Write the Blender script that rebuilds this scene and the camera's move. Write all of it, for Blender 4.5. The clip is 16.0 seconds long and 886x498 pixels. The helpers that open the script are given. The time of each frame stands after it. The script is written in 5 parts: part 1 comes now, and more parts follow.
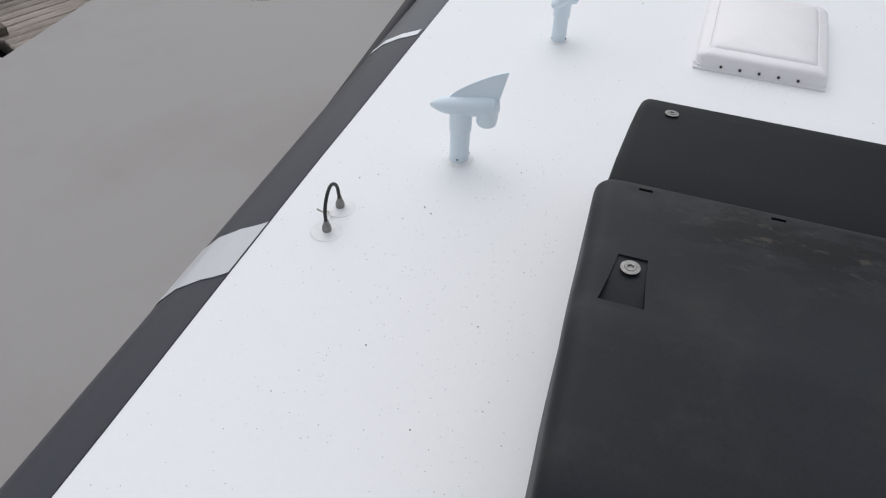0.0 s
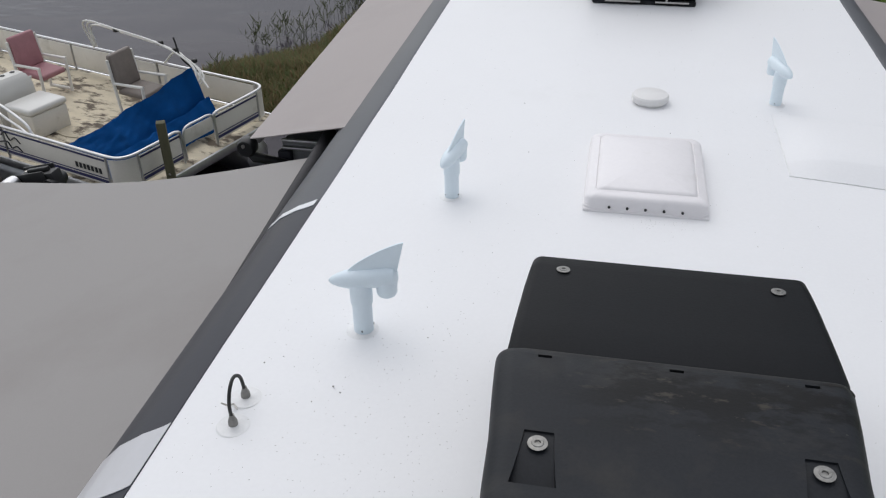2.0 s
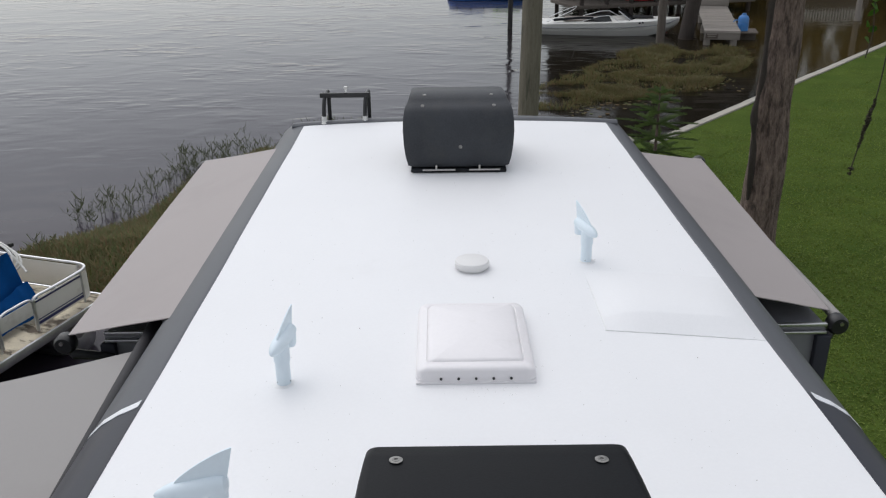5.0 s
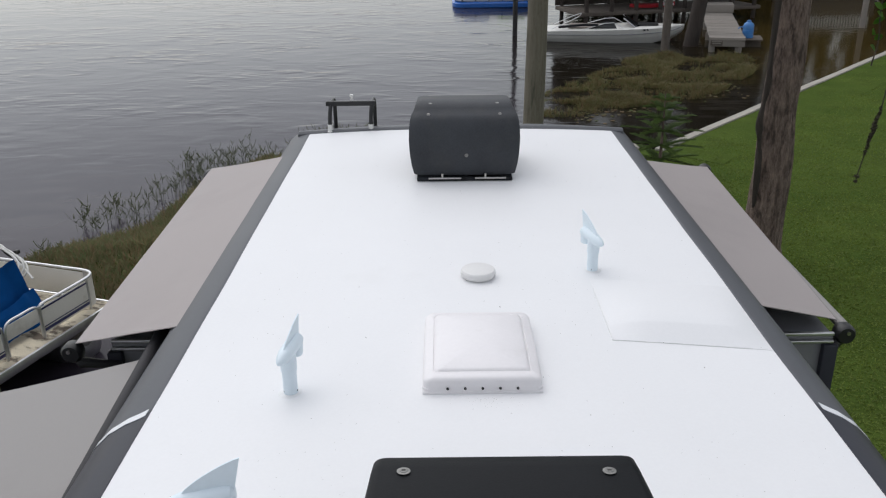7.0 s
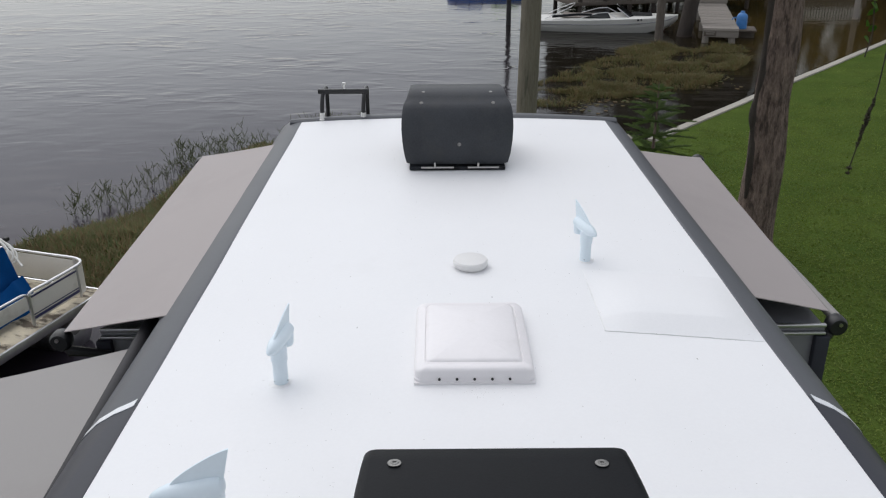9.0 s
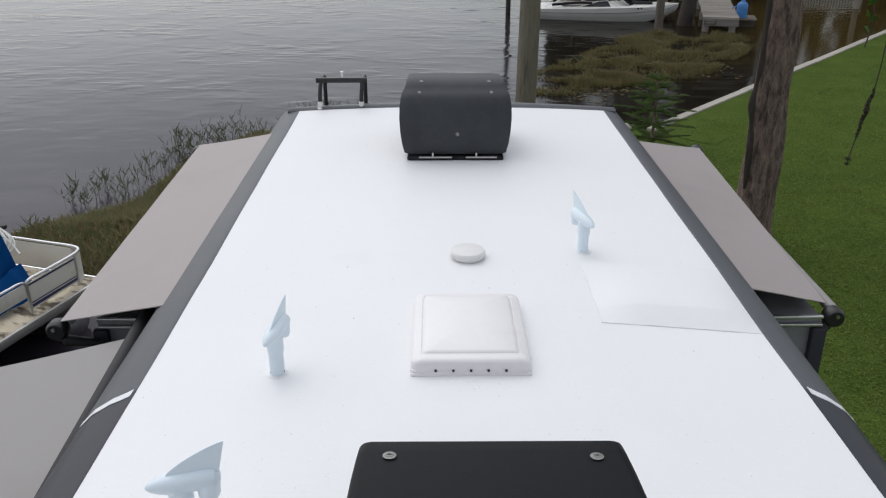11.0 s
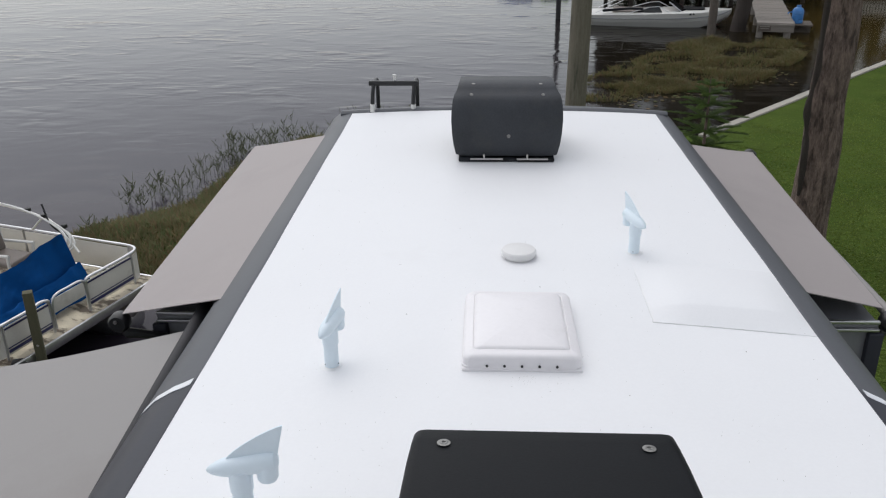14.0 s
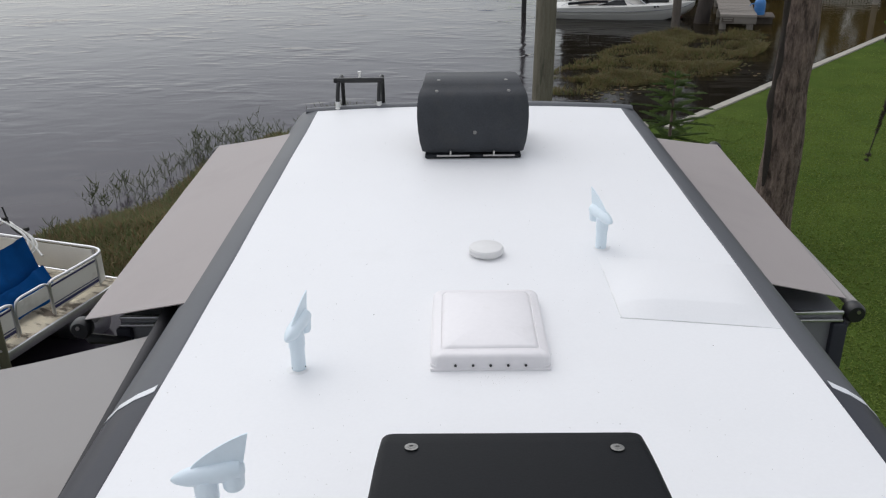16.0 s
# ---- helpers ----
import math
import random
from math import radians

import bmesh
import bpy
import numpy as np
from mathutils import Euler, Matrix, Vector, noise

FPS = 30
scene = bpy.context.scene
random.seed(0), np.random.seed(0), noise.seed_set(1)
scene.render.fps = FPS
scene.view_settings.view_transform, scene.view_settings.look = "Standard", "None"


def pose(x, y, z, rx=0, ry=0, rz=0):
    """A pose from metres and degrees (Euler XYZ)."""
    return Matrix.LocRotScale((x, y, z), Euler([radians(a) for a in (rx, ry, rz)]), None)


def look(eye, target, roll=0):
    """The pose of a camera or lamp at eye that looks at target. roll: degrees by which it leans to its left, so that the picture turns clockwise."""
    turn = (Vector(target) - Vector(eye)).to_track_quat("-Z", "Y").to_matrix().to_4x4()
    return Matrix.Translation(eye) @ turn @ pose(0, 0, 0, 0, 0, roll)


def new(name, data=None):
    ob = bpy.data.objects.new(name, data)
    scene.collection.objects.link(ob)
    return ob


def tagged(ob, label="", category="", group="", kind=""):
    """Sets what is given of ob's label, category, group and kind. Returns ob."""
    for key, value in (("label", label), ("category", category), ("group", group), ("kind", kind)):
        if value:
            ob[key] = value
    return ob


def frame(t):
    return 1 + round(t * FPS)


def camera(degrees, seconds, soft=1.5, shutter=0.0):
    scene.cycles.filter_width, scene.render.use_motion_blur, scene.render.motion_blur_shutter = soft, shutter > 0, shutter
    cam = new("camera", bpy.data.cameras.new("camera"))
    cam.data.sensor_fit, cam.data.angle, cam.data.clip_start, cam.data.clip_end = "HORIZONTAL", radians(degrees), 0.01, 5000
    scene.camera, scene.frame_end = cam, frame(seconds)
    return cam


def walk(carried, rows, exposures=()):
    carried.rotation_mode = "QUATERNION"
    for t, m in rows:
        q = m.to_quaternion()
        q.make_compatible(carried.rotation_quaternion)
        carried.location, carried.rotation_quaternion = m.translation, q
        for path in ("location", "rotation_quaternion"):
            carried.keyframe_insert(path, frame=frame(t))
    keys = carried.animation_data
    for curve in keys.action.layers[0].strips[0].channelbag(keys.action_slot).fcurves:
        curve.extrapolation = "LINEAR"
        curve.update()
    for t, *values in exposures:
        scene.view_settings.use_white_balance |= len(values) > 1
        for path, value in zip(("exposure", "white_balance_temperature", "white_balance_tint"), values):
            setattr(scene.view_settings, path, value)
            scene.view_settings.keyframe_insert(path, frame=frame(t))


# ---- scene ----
cam = camera(55.1, 16.0, soft=1.2)
PATH = [
    (0, (-0.199, -2.529, 4.552), (-0.653, -1.1, 3.229), 2.2),
    (0.5, (-0.209, -2.516, 4.558), (-0.764, -1.082, 3.279), 1.4),
    (1, (-0.206, -2.494, 4.564), (-0.771, -1.051, 3.3), 0.1),
    (1.5, (-0.185, -2.474, 4.587), (-0.676, -0.951, 3.387), -1.0),
    (2, (-0.163, -2.447, 4.624), (-0.503, -0.797, 3.547), -0.9),
    (2.5, (-0.151, -2.435, 4.671), (-0.388, -0.695, 3.712), -1.5),
    (3, (-0.136, -2.425, 4.698), (-0.281, -0.633, 3.821), -1.7),
    (3.5, (-0.122, -2.428, 4.721), (-0.184, -0.605, 3.9), -1.0),
    (4, (-0.105, -2.418, 4.721), (-0.098, -0.576, 3.941), -0.7),
    (6.5, (-0.122, -2.422, 4.724), (-0.122, -0.572, 3.962), -0.5),
    (7, (-0.118, -2.419, 4.733), (-0.124, -0.567, 3.978), -0.7),
    (7.5, (-0.12, -2.414, 4.73), (-0.117, -0.562, 3.976), -0.7),
    (8, (-0.12, -2.416, 4.729), (-0.119, -0.565, 3.97), -0.5),
    (8.5, (-0.119, -2.408, 4.733), (-0.109, -0.561, 3.966), -0.4),
    (9, (-0.118, -2.397, 4.725), (-0.106, -0.555, 3.947), -0.2),
    (9.5, (-0.114, -2.388, 4.732), (-0.107, -0.555, 3.932), -0.2),
    (10, (-0.108, -2.373, 4.733), (-0.092, -0.542, 3.927), -0.0),
    (12.5, (-0.12, -2.425, 4.727), (-0.122, -0.587, 3.939), 0.4),
    (13, (-0.122, -2.434, 4.726), (-0.158, -0.593, 3.944), 0.3),
    (13.5, (-0.128, -2.445, 4.721), (-0.192, -0.604, 3.94), 0.1),
    (14, (-0.133, -2.438, 4.717), (-0.227, -0.602, 3.928), -0.6),
    (14.5, (-0.123, -2.423, 4.721), (-0.211, -0.593, 3.92), -1.0),
    (15, (-0.117, -2.411, 4.726), (-0.178, -0.58, 3.924), -0.7),
    (15.5, (-0.115, -2.408, 4.726), (-0.15, -0.576, 3.924), -0.7),
    (16, (-0.119, -2.412, 4.724), (-0.144, -0.58, 3.923), -0.8),
]
walk(cam, [(t, look(eye, target, roll)) for t, eye, target, roll in PATH],
     [(0.0, -0.04, 6450, 10), (2.0, 0.0, 6450, 10), (3.5, 0.08, 6450, 10), (16.0, 0.08, 6450, 10)])

# ---- light: an overcast sky and a very wide, weak sun ----
world = bpy.data.worlds.new("overcast_sky")
scene.world = world
world.use_nodes = True
wn, wl = world.node_tree.nodes, world.node_tree.links
bg = wn["Background"]
sky = wn.new("ShaderNodeTexSky")
sky.sky_type = "NISHITA"
sky.sun_disc = False
sky.sun_elevation = radians(58)
sky.sun_rotation = radians(-35)
sky.dust_density = 1.6
sky.air_density = 1.2
grey = wn.new("ShaderNodeHueSaturation")
grey.inputs["Saturation"].default_value = 0.27
wl.new(sky.outputs[0], grey.inputs["Color"])
wl.new(grey.outputs[0], bg.inputs["Color"])
bg.inputs["Strength"].default_value = 0.155

sun = new("sun", bpy.data.lights.new("sun", "SUN"))
sun.data.energy = 0.8
sun.data.angle = radians(90)
sun.data.color = (1.0, 0.985, 0.965)
sun.matrix_world = look((-6, 9, 20), (0, 0, 0))


# ---- materials ----
def nodes_of(name):
    m = bpy.data.materials.new(name)
    m.use_nodes = True
    nt = m.node_tree
    return m, nt, nt.nodes["Principled BSDF"]


def surface(name, col, rough=0.6, metal=0.0, var=0.15, scale=6.0, fine=60.0, bump=0.15, stain=None, stain_scale=2.0,
            stain_at=(0.55, 0.75), stretch=(1, 1, 1), per_piece=0.0, spec=0.5, depth=0.01):
    """A surface with variation at two scales, an optional stain, and fine relief."""
    m, nt, p = nodes_of(name)
    n, ln = nt.nodes, nt.links
    tc = n.new("ShaderNodeTexCoord")
    mp = n.new("ShaderNodeMapping")
    mp.inputs["Scale"].default_value = stretch
    ln.new(tc.outputs["Object"], mp.inputs["Vector"])

    def nz(s, d=6.0, r=0.55):
        t = n.new("ShaderNodeTexNoise")
        t.inputs["Scale"].default_value, t.inputs["Detail"].default_value, t.inputs["Roughness"].default_value = s, d, r
        ln.new(mp.outputs[0], t.inputs["Vector"])
        return t.outputs["Fac"]

    def mix(a, b, f, mode="MIX"):
        x = n.new("ShaderNodeMix")
        x.data_type, x.blend_type = "RGBA", mode
        for sock, v in ((x.inputs[6], a), (x.inputs[7], b), (x.inputs[0], f)):
            if hasattr(v, "links"):
                ln.new(v, sock)
            else:
                sock.default_value = v
        return x.outputs[2]

    def ramp(src, lo, hi):
        r = n.new("ShaderNodeMapRange")
        r.inputs[1].default_value, r.inputs[2].default_value = lo, hi
        ln.new(src, r.inputs[0])
        return r.outputs[0]

    big, small = nz(scale), nz(fine, 3.0)
    dark = [c * (1 - var) for c in col] + [1]
    light = [min(1, c * (1 + var)) for c in col] + [1]
    out = mix(dark, light, ramp(big, 0.3, 0.7))
    out = mix(out, mix(dark, light, ramp(small, 0.3, 0.7)), 0.4)
    if stain:
        s = ramp(nz(stain_scale, 8.0, 0.65), *stain_at)
        out = mix(out, (*stain, 1), s)
    if per_piece:
        oi = n.new("ShaderNodeObjectInfo")
        out = mix(out, mix([c * (1 - per_piece) for c in col] + [1], [min(1, c * (1 + per_piece)) for c in col] + [1], oi.outputs["Random"]), 0.6)
    ln.new(out, p.inputs["Base Color"])
    rr = n.new("ShaderNodeMapRange")
    rr.inputs[3].default_value, rr.inputs[4].default_value = max(0.02, rough - 0.08), min(1, rough + 0.08)
    ln.new(big, rr.inputs[0])
    ln.new(rr.outputs[0], p.inputs["Roughness"])
    p.inputs["Metallic"].default_value = metal
    p.inputs["Specular IOR Level"].default_value = spec
    if bump:
        b = n.new("ShaderNodeBump")
        b.inputs["Strength"].default_value, b.inputs["Distance"].default_value = bump, depth
        ln.new(small, b.inputs["Height"])
        ln.new(b.outputs[0], p.inputs["Normal"])
    return m


def foliage(name, a, b, rough=0.6):
    """Leaves or blades: every one between two greens."""
    m, nt, p = nodes_of(name)
    n, ln = nt.nodes, nt.links
    g = n.new("ShaderNodeNewGeometry")
    r = n.new("ShaderNodeValToRGB")
    r.color_ramp.elements[0].color, r.color_ramp.elements[1].color = (*a, 1), (*b, 1)
    ln.new(g.outputs["Random Per Island"], r.inputs[0])
    tc = n.new("ShaderNodeTexCoord")
    nz = n.new("ShaderNodeTexNoise")
    nz.inputs["Scale"].default_value = 0.9
    ln.new(tc.outputs["Object"], nz.inputs["Vector"])
    x = n.new("ShaderNodeMix")
    x.data_type, x.blend_type = "RGBA", "MULTIPLY"
    x.inputs[0].default_value = 0.5
    ln.new(r.outputs[0], x.inputs[6])
    ln.new(nz.outputs["Fac"], x.inputs[7])
    ln.new(x.outputs[2], p.inputs["Base Color"])
    p.inputs["Roughness"].default_value = rough
    p.inputs["Specular IOR Level"].default_value = 0.25
    thin = n.new("ShaderNodeBsdfTranslucent")
    ln.new(x.outputs[2], thin.inputs["Color"])
    both = n.new("ShaderNodeMixShader")
    both.inputs[0].default_value = 0.5
    ln.new(p.outputs[0], both.inputs[1])
    ln.new(thin.outputs[0], both.inputs[2])
    ln.new(both.outputs[0], n["Material Output"].inputs["Surface"])
    return m


def lake_water():
    m, nt, p = nodes_of("lake_water")
    n, ln = nt.nodes, nt.links
    p.inputs["Roughness"].default_value = 0.10
    p.inputs["IOR"].default_value = 1.33
    p.inputs["Specular IOR Level"].default_value = 0.12
    tc = n.new("ShaderNodeTexCoord")
    axes = n.new("ShaderNodeSeparateXYZ")
    ln.new(tc.outputs["Object"], axes.inputs[0])

    def span(src, a, b, lo=0.0, hi=1.0):
        r = n.new("ShaderNodeMapRange")
        for i, v in enumerate((a, b, lo, hi)):
            r.inputs[i + 1].default_value = v
        ln.new(src, r.inputs[0])
        return r.outputs[0]

    def calc(op, a, b):
        k = n.new("ShaderNodeMath")
        k.operation = op
        for sock, v in zip(k.inputs, (a, b)):
            if hasattr(v, "links"):
                ln.new(v, sock)
            else:
                sock.default_value = v
        return k.outputs[0]

    def waves(scale, stretch, turn, detail=2.0, bend=0.6):
        mp = n.new("ShaderNodeMapping")
        mp.inputs["Scale"].default_value = stretch
        mp.inputs["Rotation"].default_value = (0, 0, radians(turn))
        ln.new(tc.outputs["Object"], mp.inputs["Vector"])
        t = n.new("ShaderNodeTexNoise")
        t.inputs["Scale"].default_value, t.inputs["Detail"].default_value, t.inputs["Distortion"].default_value = scale, detail, bend
        ln.new(mp.outputs[0], t.inputs["Vector"])
        return t.outputs["Fac"]

    # deep violet-grey water, the woods' dark reflection put into the inlet's colour, brown over the shallow bed by the
    # seawall
    deep = n.new("ShaderNodeMix")
    deep.data_type = "RGBA"
    deep.inputs[6].default_value, deep.inputs[7].default_value = (0.033, 0.027, 0.036, 1), (0.011, 0.009, 0.006, 1)
    ln.new(span(axes.outputs["X"], 0.5, 3.5), deep.inputs[0])
    bed = n.new("ShaderNodeMix")
    bed.data_type = "RGBA"
    bed.inputs[7].default_value = (0.048, 0.033, 0.010, 1)
    ln.new(deep.outputs[2], bed.inputs[6])
    ln.new(span(axes.outputs["X"], 8.5, 12.5), bed.inputs[0])
    ln.new(bed.outputs[2], p.inputs["Base Color"])
    # gusts ruffle some patches and leave others smooth
    gust = span(waves(0.22, (1.0, 1.7, 1), 20, 3.0, 0.3), 0.40, 0.66, 0.22, 1.5)
    calm = span(axes.outputs["X"], 7.5, 11.0, 1.0, 0.18)
    far = span(axes.outputs["Y"], 10.0, 24.0, 0.65, 1.2)
    ruffle = calc("MULTIPLY", calc("MULTIPLY", gust, calm), far)
    swell = calc("MULTIPLY", waves(0.30, (1.0, 1.5, 1), 30), calc("MULTIPLY", calm, 0.42))
    chop = calc("MULTIPLY", span(waves(1.25, (0.8, 1.5, 1), 26, 1.0, 0.25), 0.44, 0.86), calc("MULTIPLY", ruffle, 0.20))
    ripple = calc("MULTIPLY", waves(4.2, (0.7, 1.6, 1), 16, 1.5, 0.3), calc("MULTIPLY", ruffle, 0.034))
    b = n.new("ShaderNodeBump")
    b.inputs["Strength"].default_value, b.inputs["Distance"].default_value = 1.0, 0.065
    ln.new(calc("ADD", calc("ADD", swell, chop), ripple), b.inputs["Height"])
    ln.new(b.outputs[0], p.inputs["Normal"])
    return m


def shroud_plastic():
    """Dusty black plastic with caked grime blown in along the cover's seam."""
    m = surface("black_shroud_plastic", (0.0150, 0.0168, 0.0205), 0.50, var=0.28, scale=3, fine=160, bump=0.12, stain=(0.032, 0.031, 0.030), stain_scale=7, stain_at=(0.50, 0.78), depth=0.003, spec=0.18)
    nt = m.node_tree
    n, ln = nt.nodes, nt.links
    p = n["Principled BSDF"]
    was = p.inputs["Base Color"].links[0].from_socket
    tc = n.new("ShaderNodeTexCoord")
    axes = n.new("ShaderNodeSeparateXYZ")
    ln.new(tc.outputs["Object"], axes.inputs[0])

    def span(src, a, b):
        r = n.new("ShaderNodeMapRange")
        r.interpolation_type = "SMOOTHSTEP"
        r.inputs[1].default_value, r.inputs[2].default_value = a, b
        ln.new(src, r.inputs[0])
        return r.outputs[0]
    seam = span(axes.outputs["Y"], -1.45, -1.25)
    side = span(axes.outputs["X"], -0.26, -0.06)
    out = was
    for sc, lo, hi, col in ((13.0, 0.44, 0.55, (0.0055, 0.0055, 0.006, 1)), (30.0, 0.57, 0.66, (0.045, 0.040, 0.033, 1)), (70.0, 0.67, 0.71, (0.22, 0.20, 0.17, 1))):
        t = n.new("ShaderNodeTexNoise")
        t.inputs["Scale"].default_value, t.inputs["Detail"].default_value, t.inputs["Roughness"].default_value = sc, 8.0, 0.68
        mp = n.new("ShaderNodeMapping")
        mp.inputs["Scale"].default_value = (0.55, 1.3, 1)
        ln.new(tc.outputs["Object"], mp.inputs["Vector"])
        ln.new(mp.outputs[0], t.inputs["Vector"])
        f = span(t.outputs["Fac"], lo, hi)
        for w in (seam, side):
            k = n.new("ShaderNodeMath")
            k.operation = "MULTIPLY"
            ln.new(f, k.inputs[0])
            ln.new(w, k.inputs[1])
            f = k.outputs[0]
        x = n.new("ShaderNodeMix")
        x.data_type = "RGBA"
        ln.new(f, x.inputs[0])
        ln.new(out, x.inputs[6])
        x.inputs[7].default_value = col
        out = x.outputs[2]
    ln.new(out, p.inputs["Base Color"])
    return m


MEMBRANE = surface("white_roof_membrane", (0.80, 0.80, 0.81), 0.55, var=0.025, scale=1.3, fine=90, bump=0.05, stain=(0.745, 0.74, 0.74), stain_scale=1.6, stain_at=(0.62, 1.0), depth=0.004)
SEALANT = surface("white_lap_sealant", (0.77, 0.77, 0.77), 0.45, var=0.08, scale=20, bump=0.3)
PVC = surface("pale_blue_white_pvc", (0.74, 0.83, 0.89), 0.38, var=0.03, bump=0.03)
HATCH = surface("off_white_hatch_plastic", (0.80, 0.775, 0.785), 0.40, var=0.03, scale=4, bump=0.04, stain=(0.68, 0.655, 0.64), stain_scale=9, stain_at=(0.6, 1.0))
CAPWHITE = surface("white_cap_plastic", (0.72, 0.71, 0.70), 0.4, var=0.03, bump=0.03)
SHROUD = shroud_plastic()
SHROUD_FADED = surface("faded_black_plastic", (0.045, 0.048, 0.054), 0.58, var=0.25, scale=4, fine=120, bump=0.15, stain=(0.062, 0.062, 0.062), stain_scale=7, stain_at=(0.5, 0.85), depth=0.003, spec=0.2)
SHROUD_REAR = surface("matt_black_panel_plastic", (0.0085, 0.0093, 0.0110), 0.5, var=0.3, scale=5, fine=160, bump=0.1, stain=(0.03, 0.03, 0.03), stain_scale=60, stain_at=(0.72, 0.8), depth=0.003, spec=0.10)
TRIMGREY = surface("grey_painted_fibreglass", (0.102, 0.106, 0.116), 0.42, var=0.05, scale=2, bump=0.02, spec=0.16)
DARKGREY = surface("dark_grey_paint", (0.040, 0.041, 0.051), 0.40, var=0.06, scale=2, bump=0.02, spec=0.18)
DECAL = surface("pale_grey_vinyl_stripe", (0.50, 0.50, 0.52), 0.35, var=0.03, bump=0.02)
DECALWHITE = surface("white_vinyl_stripe", (0.72, 0.73, 0.75), 0.35, var=0.03, bump=0.02)
CLOTH = surface("taupe_awning_vinyl", (0.275, 0.260, 0.252), 0.62, var=0.05, scale=0.8, fine=220, bump=0.08, stain=(0.225, 0.205, 0.195), stain_scale=1.1, stain_at=(0.5, 0.9), depth=0.002)
TOPPER = surface("pinkish_taupe_topper_vinyl", (0.350, 0.312, 0.304), 0.62, var=0.05, scale=0.8, fine=220, bump=0.08, stain=(0.300, 0.268, 0.260), stain_scale=1.1, stain_at=(0.5, 0.9), depth=0.002)
CLOTHDARK = surface("charcoal_roller_vinyl", (0.042, 0.041, 0.044), 0.62, var=0.12, bump=0.08, spec=0.2)
BODYGREY = surface("grey_coach_wall", (0.20, 0.20, 0.21), 0.4, var=0.06, bump=0.02)
BLACKMETAL = surface("black_powder_coated_metal", (0.015, 0.015, 0.016), 0.42, var=0.2, bump=0.05)
BOLT = surface("dull_weathered_bolt_steel", (0.24, 0.235, 0.225), 0.42, 0.85, var=0.25, scale=90, bump=0.1)
SKIFFGREY = surface("grey_painted_aluminium", (0.12, 0.125, 0.13), 0.55, 0.3, var=0.2, scale=5, bump=0.1)
DECKMAT = surface("scuffed_charcoal_deck_mat", (0.062, 0.064, 0.070), 0.8, var=0.3, scale=4, fine=70, bump=0.4, stain=(0.025, 0.025, 0.027), stain_scale=3, stain_at=(0.5, 0.75), spec=0.2)
RUBBER = surface("black_rubber", (0.012, 0.012, 0.012), 0.6, var=0.2, bump=0.1)
STEEL = surface("dull_stainless_steel", (0.55, 0.53, 0.50), 0.32, 1.0, var=0.1, scale=30, bump=0.05)
ALU = surface("weathered_aluminium", (0.62, 0.62, 0.63), 0.42, 1.0, var=0.12, scale=8, bump=0.08)
WHITEGEL = surface("cream_gelcoat_panel", (0.70, 0.67, 0.61), 0.4, var=0.06, scale=2, bump=0.03, stain=(0.38, 0.34, 0.27), stain_scale=3, stain_at=(0.58, 0.9))
WHITEBOAT = surface("white_gelcoat", (0.62, 0.61, 0.58), 0.3, var=0.05, scale=1, bump=0.02, stain=(0.45, 0.38, 0.28), stain_scale=2, stain_at=(0.6, 0.95))
PVCWHITE = surface("white_pvc_pipe", (0.70, 0.69, 0.66), 0.4, var=0.05, bump=0.03)
NAVY = surface("navy_stripe", (0.03, 0.03, 0.10), 0.4, var=0.1, bump=0.02)
BLUECANVAS = surface("royal_blue_canvas", (0.003, 0.052, 0.185), 0.85, var=0.2, scale=5, fine=200, bump=0.3, stain=(0.004, 0.04, 0.13), stain_scale=6, spec=0.06)
TAUPESEAT = surface("taupe_seat_vinyl", (0.20, 0.17, 0.15), 0.6, var=0.15, scale=8, bump=0.1)
PINKSEAT = surface("faded_pink_seat_vinyl", (0.36, 0.17, 0.19), 0.6, var=0.12, scale=8, bump=0.1)
CARPET = surface("worn_peeling_deck_carpet", (0.60, 0.53, 0.40), 0.9, var=0.2, scale=3, fine=80, bump=0.5, stain=(0.12, 0.095, 0.07), stain_scale=3.2, stain_at=(0.50, 0.60), stretch=(1, 2.2, 1))
DECKWOOD = surface("weathered_grey_brown_plank", (0.31, 0.270, 0.235), 0.88, var=0.5, scale=6, fine=30, bump=0.8, stain=(0.055, 0.043, 0.036), stain_scale=3.5, stain_at=(0.44, 0.60), stretch=(9, 1.3, 9), per_piece=0.5)
OLDWOOD = surface("old_dark_timber", (0.115, 0.096, 0.080), 0.88, var=0.35, scale=6, fine=40, bump=0.6, stretch=(4, 4, 1))
PALEWOOD = surface("sun_bleached_dock_board", (0.24, 0.215, 0.19), 0.85, var=0.25, scale=5, bump=0.5, stretch=(9, 1, 9), per_piece=0.25)
PILING = surface("green_grey_treated_piling", (0.175, 0.155, 0.118), 0.88, var=0.3, scale=5, fine=40, bump=0.7, stretch=(6, 6, 0.6), stain=(0.05, 0.05, 0.036), stain_scale=3)
POSTWOOD = surface("olive_treated_post", (0.10, 0.095, 0.055), 0.85, var=0.25, scale=8, bump=0.5, stretch=(5, 5, 0.6))
BARK = surface("furrowed_grey_brown_bark", (0.205, 0.148, 0.122), 0.92, var=0.5, scale=6, fine=24, bump=1.0, stretch=(3.0, 3.0, 0.8), stain=(0.062, 0.043, 0.036), stain_scale=5, stain_at=(0.46, 0.62), depth=0.03)
DARKBARK = surface("wet_dark_bark", (0.050, 0.039, 0.033), 0.9, var=0.4, scale=6, bump=0.8, stretch=(3, 3, 0.5), depth=0.03)
